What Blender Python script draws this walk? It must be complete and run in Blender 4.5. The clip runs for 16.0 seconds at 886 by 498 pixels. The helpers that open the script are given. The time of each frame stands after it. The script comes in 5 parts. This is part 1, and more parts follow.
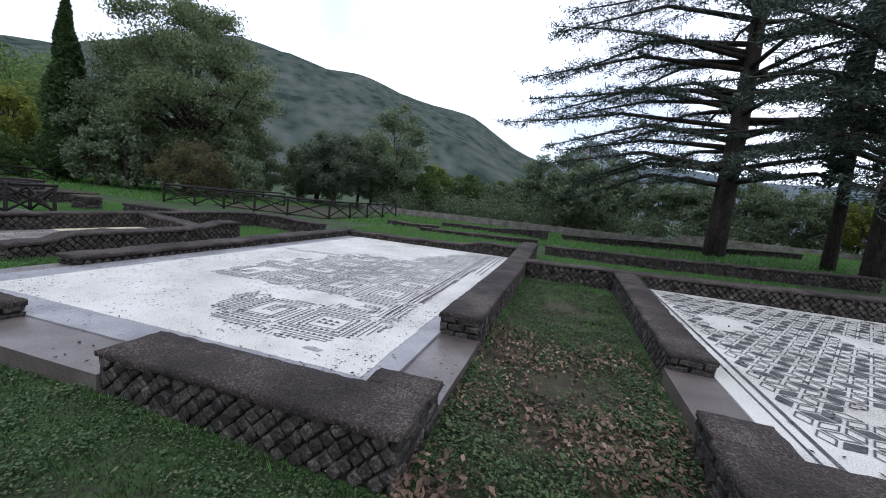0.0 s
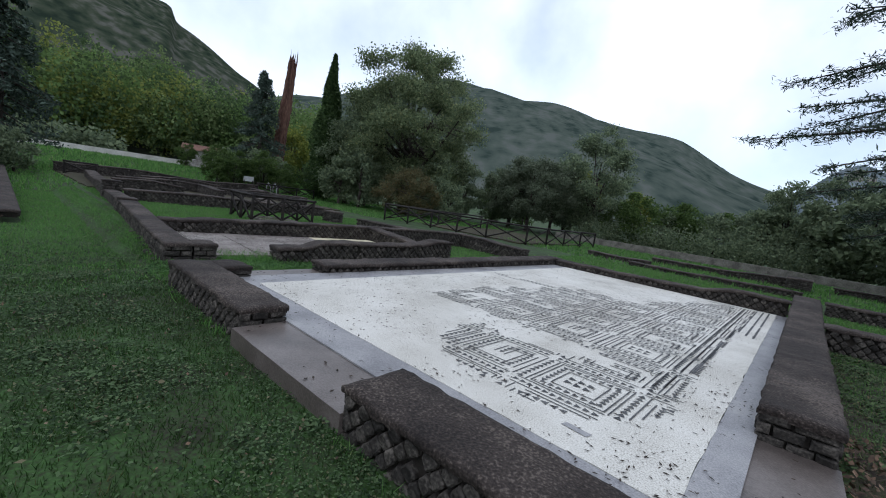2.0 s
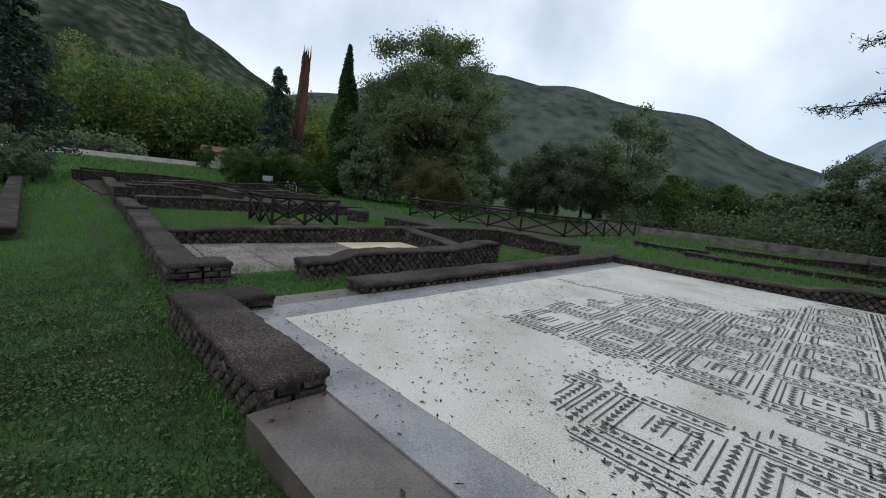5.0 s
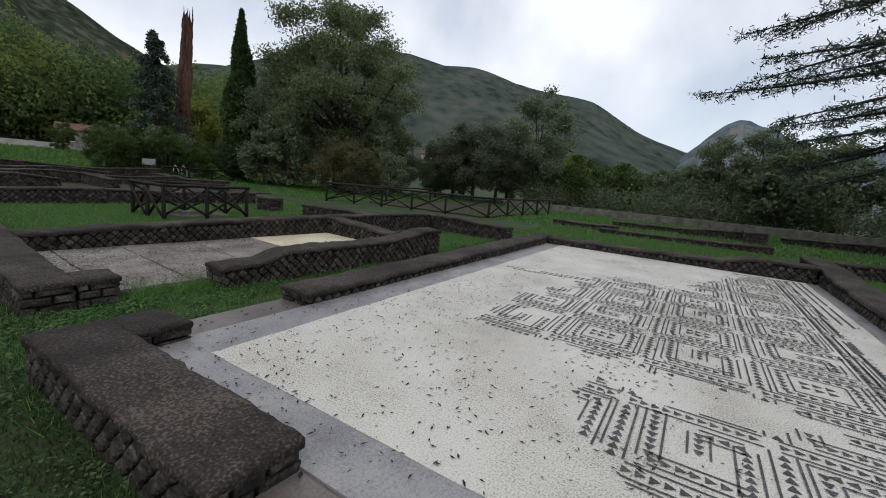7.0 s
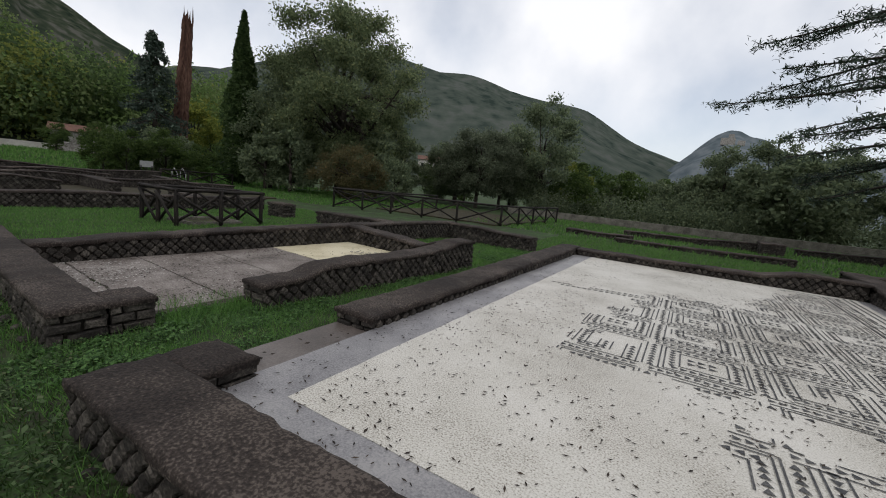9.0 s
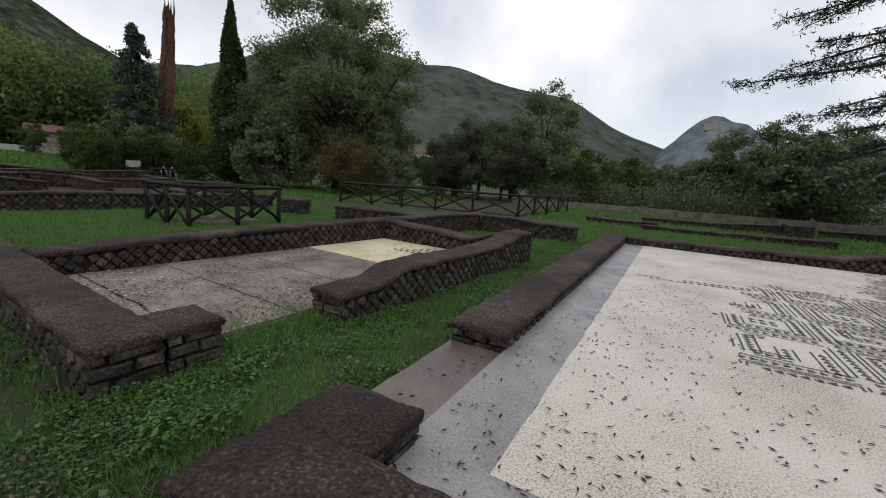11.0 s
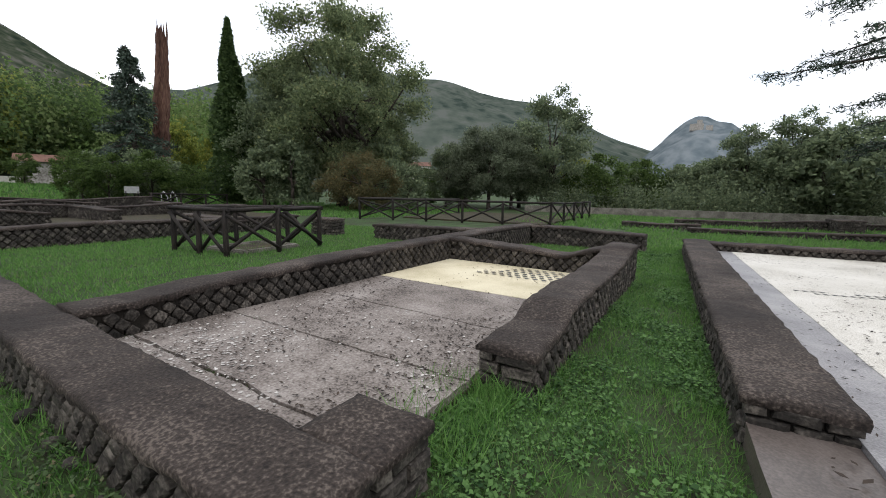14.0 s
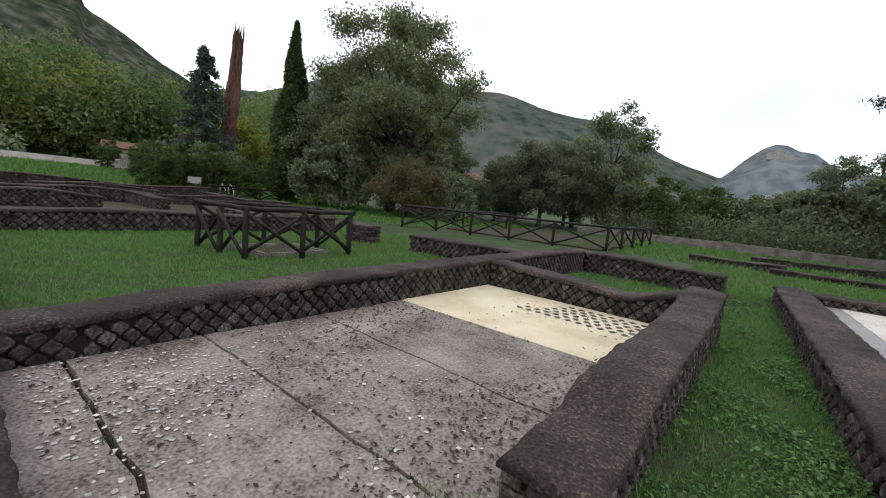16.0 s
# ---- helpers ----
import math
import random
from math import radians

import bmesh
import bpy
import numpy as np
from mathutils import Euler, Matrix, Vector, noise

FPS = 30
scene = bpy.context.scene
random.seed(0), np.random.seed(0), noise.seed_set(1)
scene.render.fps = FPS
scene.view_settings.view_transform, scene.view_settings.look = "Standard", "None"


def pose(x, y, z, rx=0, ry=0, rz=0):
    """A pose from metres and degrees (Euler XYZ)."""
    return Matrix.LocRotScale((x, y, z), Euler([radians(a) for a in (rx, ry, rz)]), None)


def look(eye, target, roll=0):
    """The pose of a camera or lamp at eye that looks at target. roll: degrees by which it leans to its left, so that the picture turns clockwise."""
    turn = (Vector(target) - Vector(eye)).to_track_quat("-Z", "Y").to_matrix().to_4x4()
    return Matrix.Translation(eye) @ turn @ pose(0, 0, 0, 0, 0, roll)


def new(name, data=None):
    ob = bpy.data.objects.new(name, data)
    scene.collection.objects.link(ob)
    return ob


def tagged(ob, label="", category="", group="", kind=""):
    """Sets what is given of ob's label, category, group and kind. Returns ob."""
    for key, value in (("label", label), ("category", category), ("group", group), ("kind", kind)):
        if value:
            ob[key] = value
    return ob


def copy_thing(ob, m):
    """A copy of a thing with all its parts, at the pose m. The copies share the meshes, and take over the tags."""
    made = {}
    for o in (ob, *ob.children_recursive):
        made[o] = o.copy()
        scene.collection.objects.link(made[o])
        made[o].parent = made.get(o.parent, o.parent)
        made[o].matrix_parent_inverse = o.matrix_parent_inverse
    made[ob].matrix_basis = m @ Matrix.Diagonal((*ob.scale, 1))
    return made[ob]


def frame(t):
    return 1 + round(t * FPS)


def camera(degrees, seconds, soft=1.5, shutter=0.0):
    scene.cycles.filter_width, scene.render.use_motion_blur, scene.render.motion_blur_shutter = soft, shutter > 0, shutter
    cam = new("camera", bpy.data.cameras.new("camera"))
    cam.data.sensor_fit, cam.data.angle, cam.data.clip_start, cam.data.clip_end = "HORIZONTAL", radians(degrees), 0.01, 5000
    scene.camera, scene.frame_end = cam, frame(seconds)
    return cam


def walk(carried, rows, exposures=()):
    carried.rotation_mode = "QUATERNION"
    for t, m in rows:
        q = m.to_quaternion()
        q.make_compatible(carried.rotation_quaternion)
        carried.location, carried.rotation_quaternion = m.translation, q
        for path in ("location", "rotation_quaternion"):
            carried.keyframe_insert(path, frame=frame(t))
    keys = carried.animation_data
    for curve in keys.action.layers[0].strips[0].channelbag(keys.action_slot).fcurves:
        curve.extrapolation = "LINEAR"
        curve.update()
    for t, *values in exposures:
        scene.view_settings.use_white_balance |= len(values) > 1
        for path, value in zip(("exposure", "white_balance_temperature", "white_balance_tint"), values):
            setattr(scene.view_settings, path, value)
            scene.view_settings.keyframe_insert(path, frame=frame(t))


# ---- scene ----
cam = camera(94.9, 16.0, 1.0)
PATH = [
    (0, (7.572, -3.484, 1.817), (7.021, -1.577, 1.573), 5.95),
    (0.5, (7.104, -3.181, 1.681), (6.256, -1.382, 1.474), 6.74),
    (1, (6.660, -2.981, 1.595), (5.583, -1.324, 1.286), 7.53),
    (1.5, (6.474, -2.882, 1.617), (5.226, -1.349, 1.314), 8.79),
    (2, (6.177, -2.818, 1.649), (4.860, -1.330, 1.422), 8.29),
    (2.5, (5.951, -2.688, 1.740), (4.625, -1.205, 1.532), 7.24),
    (3, (5.898, -2.571, 1.825), (4.482, -1.174, 1.611), 6.23),
    (3.5, (5.525, -2.408, 1.737), (4.153, -0.966, 1.543), 6.84),
    (4, (5.136, -2.321, 1.663), (3.759, -0.888, 1.434), 6.48),
    (6.5, (3.700, -1.835, 1.686), (2.349, -0.395, 1.367), 4.97),
    (7, (3.462, -1.859, 1.681), (2.430, -0.178, 1.350), 4.91),
    (7.5, (3.251, -1.873, 1.654), (2.339, -0.123, 1.332), 4.07),
    (8, (2.909, -1.892, 1.655), (1.908, -0.199, 1.291), 4.80),
    (8.5, (2.643, -1.894, 1.676), (1.628, -0.197, 1.378), 5.77),
    (11, (0.604, -1.708, 1.398), (-0.355, 0.016, 1.070), 3.91),
    (11.5, (0.139, -1.564, 1.361), (-0.906, 0.120, 1.090), 4.52),
    (12, (-0.260, -1.518, 1.337), (-1.235, 0.212, 1.093), 4.91),
    (12.5, (-0.658, -1.504, 1.326), (-1.659, 0.205, 1.046), 3.74),
    (13, (-1.085, -1.563, 1.350), (-2.282, 0.005, 1.020), 3.06),
    (13.5, (-1.333, -1.528, 1.338), (-2.464, 0.085, 0.995), 5.50),
    (14, (-1.560, -1.444, 1.311), (-2.501, 0.300, 1.039), 1.13),
    (14.5, (-1.760, -1.394, 1.347), (-2.830, 0.278, 1.103), 1.51),
    (15, (-1.876, -1.323, 1.412), (-3.032, 0.286, 1.142), 5.37),
    (15.5, (-2.054, -0.853, 1.412), (-3.251, 0.731, 1.168), 5.67),
    (16, (-2.000, -0.359, 1.376), (-3.137, 1.269, 1.142), 5.55),
]
EXPOSURES = [
    (0.0, 0.62, 5750, 15),
    (0.6, 0.48, 5750, 13),
    (1.5, 0.4, 5750, 12),
    (2.2, 0.24, 5750, 10),
    (3.5, 0.0, 5850, 8),
    (6.5, 0.0, 6300, 11),
    (8.5, -0.02, 6550, 12),
    (11.0, 0.04, 6700, 12),
    (12.5, 0.36, 6600, 12),
    (14.0, 0.78, 6550, 12),
    (16.0, 0.64, 6600, 13),
]
walk(cam, [(t, look(eye, target, roll)) for t, eye, target, roll in PATH], EXPOSURES)

# ---- world and light: an overcast autumn sky ----
world = bpy.data.worlds.new("overcast_sky")
scene.world = world
world.use_nodes = True
wn, wl = world.node_tree.nodes, world.node_tree.links
sky = wn.new("ShaderNodeTexSky")
sky.sky_type, sky.sun_disc = "NISHITA", False
sky.sun_elevation, sky.sun_rotation = radians(38), radians(150)
wback = wn["Background"]
wmap = wn.new("ShaderNodeTexCoord")
wnoise = wn.new("ShaderNodeTexNoise")
wnoise.inputs["Scale"].default_value, wnoise.inputs["Detail"].default_value = 2.2, 6.0
wramp = wn.new("ShaderNodeValToRGB")
wramp.color_ramp.elements[0].position, wramp.color_ramp.elements[1].position = 0.36, 0.6
wramp.color_ramp.elements[0].color, wramp.color_ramp.elements[1].color = (0.45, 0.45, 0.45, 1), (1, 1, 1, 1)
wmix = wn.new("ShaderNodeMix")
wmix.data_type = "RGBA"
wmix.inputs["B"].default_value = (9.9, 10.2, 10.6, 1)
wl.new(wmap.outputs["Generated"], wnoise.inputs["Vector"])
wl.new(wnoise.outputs["Fac"], wramp.inputs["Fac"])
wl.new(wramp.outputs["Color"], wmix.inputs["Factor"])
wl.new(sky.outputs["Color"], wmix.inputs["A"])
wl.new(wmix.outputs["Result"], wback.inputs["Color"])
wback.inputs["Strength"].default_value = 0.1
sun_data = bpy.data.lights.new("sun", "SUN")
sun_data.energy, sun_data.angle, sun_data.color = 0.5, radians(25), (1.0, 0.97, 0.92)
sun = new("sun", sun_data)
sun.matrix_world = look((0, 0, 60), (-18, 30, 0))


# ---- materials ----
def ramp_mat(name, colours, scale=4.0, rough=0.9, bump=0.3, fine=60.0, fine_mix=0.35, spec=0.3, island=0.0, obj_random=0.0, stops=None, stretch=(1, 1, 1), slope=None):
    """Colour from a coarse and a fine noise through a ramp, a little bump, and a variation from piece to piece."""
    mat = bpy.data.materials.new(name)
    mat.use_nodes = True
    n, l = mat.node_tree.nodes, mat.node_tree.links
    b = n["Principled BSDF"]
    co = n.new("ShaderNodeNewGeometry")
    mp = n.new("ShaderNodeMapping")
    mp.inputs["Scale"].default_value = stretch
    if slope is not None:
        mp.vector_type = "TEXTURE"
        mp.inputs["Rotation"].default_value = (0, 0, radians(slope))
        mp.inputs["Scale"].default_value = (1, 3.6, 1)
    l.new(co.outputs["Position"], mp.inputs["Vector"])
    a = n.new("ShaderNodeTexNoise")
    a.inputs["Scale"].default_value, a.inputs["Detail"].default_value, a.inputs["Roughness"].default_value = scale, 5, 0.6
    f = n.new("ShaderNodeTexNoise")
    f.inputs["Scale"].default_value, f.inputs["Detail"].default_value = fine, 4
    l.new(mp.outputs["Vector"], a.inputs["Vector"])
    l.new(mp.outputs["Vector"], f.inputs["Vector"])
    m = n.new("ShaderNodeMix")
    m.inputs["Factor"].default_value = fine_mix
    l.new(a.outputs["Fac"], m.inputs["A"])
    l.new(f.outputs["Fac"], m.inputs["B"])
    r = n.new("ShaderNodeValToRGB")
    while len(r.color_ramp.elements) < len(colours):
        r.color_ramp.elements.new(0.5)
    for i, c in enumerate(colours):
        r.color_ramp.elements[i].position = stops[i] if stops else 0.39 + 0.22 * i / max(1, len(colours) - 1)
        r.color_ramp.elements[i].color = (*c, 1)
    l.new(m.outputs["Result"], r.inputs["Fac"])
    out = r.outputs["Color"]
    if island or obj_random:
        hsv = n.new("ShaderNodeHueSaturation")
        mr = n.new("ShaderNodeMapRange")
        amount = max(island, obj_random)
        mr.inputs["To Min"].default_value, mr.inputs["To Max"].default_value = 1 - amount, 1 + amount
        if island:
            l.new(co.outputs["Random Per Island"], mr.inputs["Value"])
        else:
            oi = n.new("ShaderNodeObjectInfo")
            l.new(oi.outputs["Random"], mr.inputs["Value"])
        l.new(mr.outputs["Result"], hsv.inputs["Value"])
        l.new(out, hsv.inputs["Color"])
        out = hsv.outputs["Color"]
    l.new(out, b.inputs["Base Color"])
    b.inputs["Roughness"].default_value = rough
    b.inputs["Specular IOR Level"].default_value = spec
    if bump:
        bp = n.new("ShaderNodeBump")
        bp.inputs["Strength"].default_value, bp.inputs["Distance"].default_value = bump, 0.02
        l.new(m.outputs["Result"], bp.inputs["Height"])
        l.new(bp.outputs["Normal"], b.inputs["Normal"])
    return mat


def leaf_mat(name, dark, light, other=None, translucent=0.5):
    """Foliage: a colour of its own for every leaf clump, with some light passing through."""
    mat = bpy.data.materials.new(name)
    mat.use_nodes = True
    n, l = mat.node_tree.nodes, mat.node_tree.links
    b = n["Principled BSDF"]
    g = n.new("ShaderNodeNewGeometry")
    r = n.new("ShaderNodeValToRGB")
    r.color_ramp.elements[0].color, r.color_ramp.elements[1].color = (*dark, 1), (*light, 1)
    if other:
        e = r.color_ramp.elements.new(0.9)
        e.color = (*light, 1)
        r.color_ramp.elements[2].color = (*other, 1)
    l.new(g.outputs["Random Per Island"], r.inputs["Fac"])
    l.new(r.outputs["Color"], b.inputs["Base Color"])
    b.inputs["Roughness"].default_value, b.inputs["Specular IOR Level"].default_value = 0.75, 0.2
    t = n.new("ShaderNodeBsdfTranslucent")
    l.new(r.outputs["Color"], t.inputs["Color"])
    x = n.new("ShaderNodeMixShader")
    x.inputs["Fac"].default_value = translucent
    l.new(b.outputs["BSDF"], x.inputs[1])
    l.new(t.outputs["BSDF"], x.inputs[2])
    l.new(x.outputs["Shader"], n["Material Output"].inputs["Surface"])
    return mat


M_GROUND = ramp_mat("lawn_ground", [(0.02, 0.019, 0.011), (0.026, 0.041, 0.013), (0.029, 0.06, 0.015), (0.04, 0.088, 0.02)], 1.3, 0.95, 0.6, 35, 0.5)
M_SOIL = ramp_mat("leaf_strewn_soil", [(0.018, 0.013, 0.01), (0.036, 0.027, 0.019), (0.034, 0.04, 0.015), (0.075, 0.048, 0.032)], 3.0, 0.95, 0.7, 45, 0.5)
M_CAP = ramp_mat("gravelly_mortar_cap", [(0.010, 0.007, 0.0058), (0.023, 0.0172, 0.0142), (0.039, 0.0298, 0.0248), (0.1, 0.081, 0.068)], 1.3, 0.85, 1.0, 50, 0.55)
M_CORE = ramp_mat("dark_mortar_joint", [(0.012, 0.01, 0.008), (0.03, 0.025, 0.02)], 6, 0.95, 0.5, 50)
M_STONE = ramp_mat("tufa_stone", [(0.015, 0.013, 0.011), (0.038, 0.033, 0.028), (0.1, 0.088, 0.075)], 7, 0.85, 0.9, 45, 0.45, obj_random=0.45)
M_STONE_J = ramp_mat("tufa_stone_far", [(0.015, 0.013, 0.011), (0.038, 0.033, 0.028), (0.1, 0.088, 0.075)], 7, 0.85, 0.9, 45, 0.45, island=0.45)
M_PALE = ramp_mat("pale_limestone", [(0.075, 0.07, 0.06), (0.15, 0.14, 0.118), (0.23, 0.215, 0.19)], 2, 0.9, 0.6, 30, 0.5)
M_WHITE = ramp_mat("white_tesserae", [(0.19, 0.172, 0.142), (0.39, 0.367, 0.316), (0.55, 0.528, 0.472), (0.63, 0.61, 0.56)], 0.7, 0.55, 0.3, 75, 0.62, 0.4, stops=[0.36, 0.425, 0.505, 0.62])
M_CREAM = ramp_mat("cream_tesserae", [(0.42, 0.37, 0.24), (0.56, 0.5, 0.35), (0.62, 0.57, 0.42)], 1.2, 0.7, 0.25, 110, 0.45)
M_BLACK = ramp_mat("black_tesserae", [(0.03, 0.031, 0.034), (0.06, 0.06, 0.063), (0.14, 0.137, 0.13)], 3, 0.6, 0.2, 90, 0.6)
M_CEMENT = ramp_mat("wet_grey_cement", [(0.14, 0.135, 0.14), (0.22, 0.215, 0.22), (0.3, 0.29, 0.285)], 1.4, 0.42, 0.25, 70, 0.5, 0.5)
M_SILL = ramp_mat("brown_stone_threshold", [(0.06, 0.049, 0.043), (0.105, 0.087, 0.077), (0.15, 0.128, 0.116)], 1.5, 0.36, 0.25, 60, 0.4, 0.5)
M_SCREED = ramp_mat("rough_grey_screed", [(0.055, 0.045, 0.039), (0.15, 0.127, 0.112), (0.205, 0.178, 0.16), (0.28, 0.252, 0.23)], 1.6, 0.7, 0.9, 48, 0.52)
M_CHIP = ramp_mat("white_marble_chip", [(0.3, 0.28, 0.26), (0.5, 0.48, 0.45)], 6, 0.7, 0.3, 40, island=0.35)
M_LITTER = ramp_mat("dead_leaf_litter", [(0.018, 0.014, 0.012), (0.05, 0.035, 0.025)], 3, 0.85, 0.0, 20, island=0.5)
M_DRY = ramp_mat("dry_brown_leaf", [(0.035, 0.022, 0.016), (0.095, 0.058, 0.036), (0.2, 0.145, 0.1)], 2, 0.8, 0.0, 9, 0.5, island=0.5)
M_WOOD = ramp_mat("dark_stained_log", [(0.006, 0.005, 0.0045), (0.013, 0.01, 0.0085), (0.028, 0.022, 0.018)], 5, 0.75, 0.6, 50, 0.5, stretch=(1, 1, 0.2))
M_BARK = ramp_mat("grey_brown_bark", [(0.02, 0.016, 0.013), (0.045, 0.036, 0.03), (0.08, 0.066, 0.055)], 3, 0.95, 0.9, 22, 0.5, stretch=(1, 1, 0.25))
M_DEADBARK = ramp_mat("red_brown_dead_cypress", [(0.05, 0.025, 0.018), (0.1, 0.05, 0.036), (0.15, 0.085, 0.06)], 2, 0.95, 0.9, 12, 0.5, stretch=(1, 1, 0.12))
# South-lawn blades carry shade in their colour; M_LAWN is the brighter tone.
M_BLADE = leaf_mat("shade_toned_grass", (0.017, 0.038, 0.011), (0.05, 0.1, 0.024), (0.12, 0.105, 0.05))
M_LAWN = leaf_mat("bright_lawn_blade", (0.055, 0.14, 0.032), (0.155, 0.305, 0.078), (0.22, 0.26, 0.115))
M_CLOVER = leaf_mat("clover_leaf", (0.014, 0.044, 0.011), (0.108, 0.21, 0.062), translucent=0.25)
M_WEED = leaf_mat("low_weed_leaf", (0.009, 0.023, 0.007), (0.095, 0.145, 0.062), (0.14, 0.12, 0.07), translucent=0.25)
M_STRIP = leaf_mat("strip_weed_leaf", (0.008, 0.02, 0.007), (0.085, 0.125, 0.05), (0.13, 0.1, 0.055), translucent=0.2)
M_OAK = leaf_mat("oak_leaf", (0.08, 0.108, 0.056), (0.225, 0.275, 0.138), (0.29, 0.3, 0.14))
M_CEDAR = leaf_mat("cedar_needle", (0.036, 0.054, 0.043), (0.09, 0.125, 0.092), translucent=0.1)
M_CYP = leaf_mat("cypress_foliage", (0.036, 0.065, 0.025), (0.091, 0.142, 0.048))
M_OLIVE = leaf_mat("grey_olive_leaf", (0.07, 0.09, 0.056), (0.19, 0.22, 0.145))
M_BUSH = leaf_mat("green_shrub_leaf", (0.036, 0.064, 0.02), (0.11, 0.165, 0.045))
M_YELLOW = leaf_mat("yellowing_leaf", (0.093, 0.124, 0.028), (0.232, 0.264, 0.054), (0.300, 0.264, 0.046))
M_RUST = leaf_mat("russet_shrub_leaf", (0.077, 0.077, 0.039), (0.165, 0.145, 0.068), (0.232, 0.155, 0.068))
# Leaf green lightened and greyed to carry the haze over farther trees.
M_DARKLEAF = leaf_mat("hazed_laurel_leaf", (0.09, 0.122, 0.074), (0.235, 0.285, 0.16))
M_HILL = ramp_mat("wooded_hillside", [(0.016, 0.024, 0.017), (0.03, 0.04, 0.026), (0.046, 0.054, 0.037), (0.085, 0.085, 0.072)], 0.022, 1.0, 0.0, 0.2, 0.62, 0.0, slope=80)
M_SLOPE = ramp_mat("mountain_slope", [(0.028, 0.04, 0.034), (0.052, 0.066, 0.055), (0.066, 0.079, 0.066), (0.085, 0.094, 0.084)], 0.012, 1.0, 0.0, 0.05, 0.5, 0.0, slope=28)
# Distance haze is mixed into this blue-grey base colour.
M_MOUNT = ramp_mat("hazed_far_mountain", [(0.07, 0.09, 0.1), (0.1, 0.122, 0.134), (0.15, 0.17, 0.18)], 0.008, 1.0, 0.0, 0.06, 0.6, 0.0, slope=-3)
M_PLASTER = ramp_mat("old_white_plaster", [(0.4, 0.38, 0.34), (0.6, 0.58, 0.54)], 0.6, 0.9, 0.1, 8)
M_TILE = ramp_mat("terracotta_roof", [(0.09, 0.045, 0.034), (0.17, 0.09, 0.065)], 1.5, 0.9, 0.3, 8)
M_OLDWALL = ramp_mat("weathered_house_wall", [(0.14, 0.13, 0.115), (0.27, 0.255, 0.23), (0.38, 0.365, 0.34)], 0.8, 0.95, 0.2, 6, 0.5)
M_GLASS = ramp_mat("dark_window_glass", [(0.02, 0.022, 0.025), (0.03, 0.032, 0.036)], 1, 0.1, 0, 3)
M_METAL = ramp_mat("grey_painted_metal", [(0.3, 0.3, 0.3), (0.42, 0.42, 0.42)], 3, 0.4, 0.05, 20)


# ---- building helpers ----
def data(name, verts, faces, mat, smooth=False):
    me = bpy.data.meshes.new(name)
    me.from_pydata([tuple(v) for v in verts], [], [tuple(f) for f in faces])
    me.materials.append(mat)
    if smooth:
        me.polygons.foreach_set("use_smooth", [True] * len(me.polygons))
    me.update()
    return me


def quads(name, corners, mat):
    """A mesh of loose quads or triangles: corners is an array (count, 3 or 4, 3)."""
    corners = np.asarray(corners, float)
    n, k = corners.shape[:2]
    me = bpy.data.meshes.new(name)
    me.vertices.add(n * k)
    me.vertices.foreach_set("co", corners.reshape(-1))
    me.loops.add(n * k)
    me.loops.foreach_set("vertex_index", np.arange(n * k, dtype=np.int32))
    me.polygons.add(n)
    me.polygons.foreach_set("loop_start", np.arange(0, n * k, k, dtype=np.int32))
    me.materials.append(mat)
    me.update()
    me.validate()
    return me


def child(name, me, parent, label=""):
    ob = new(name, me)
    ob.parent = parent
    return tagged(ob, label)


def part(name, bm, mat, parent, label=""):
    me = bpy.data.meshes.new(name)
    bm.to_mesh(me)
    bm.free()
    me.materials.append(mat)
    return child(name, me, parent, label)


def box_bm(x0, x1, y0, y1, z0, z1, bevel=0.0):
    bm = bmesh.new()
    bmesh.ops.create_cube(bm, size=1, matrix=Matrix.Translation(((x0 + x1) / 2, (y0 + y1) / 2, (z0 + z1) / 2)) @ Matrix.Diagonal((x1 - x0, y1 - y0, z1 - z0, 1)))
    if bevel:
        bmesh.ops.bevel(bm, geom=bm.edges[:], offset=bevel, segments=2, affect="EDGES")
    return bm


def tube_bm(bm, a, b, ra, rb, sides=9, rings=3, wob=0.0, rnd=None):
    """A tapered, slightly crooked round timber or limb from a to b."""
    a, b = Vector(a), Vector(b)
    d = (b - a).normalized()
    u = d.orthogonal().normalized()
    w = d.cross(u)
    last = None
    for i in range(rings + 1):
        f = i / rings
        c = a.lerp(b, f)
        if rnd and 0 < i < rings:
            c += u * rnd.uniform(-wob, wob) + w * rnd.uniform(-wob, wob)
        r = ra + (rb - ra) * f
        ring = [bm.verts.new(c + (u * math.cos(q) + w * math.sin(q)) * r * (1 + (rnd.uniform(-0.06, 0.06) if rnd else 0))) for q in (2 * math.pi * k / sides for k in range(sides))]
        if last:
            for k in range(sides):
                bm.faces.new((last[k], last[(k + 1) % sides], ring[(k + 1) % sides], ring[k])).smooth = True
        else:
            bm.faces.new(ring[::-1])
        last = ring
    bm.faces.new(last)
    return bm


def hash_noise(x, y, s=1.0, z=0.0):
    return noise.noise(Vector((x * s, y * s, z)))


# ---- the ground: one sheet to the horizon ----
GRASS = -0.2


def ease(a, b, v):
    f = min(1.0, max(0.0, (v - a) / (b - a)))
    return f * f * (3 - 2 * f)


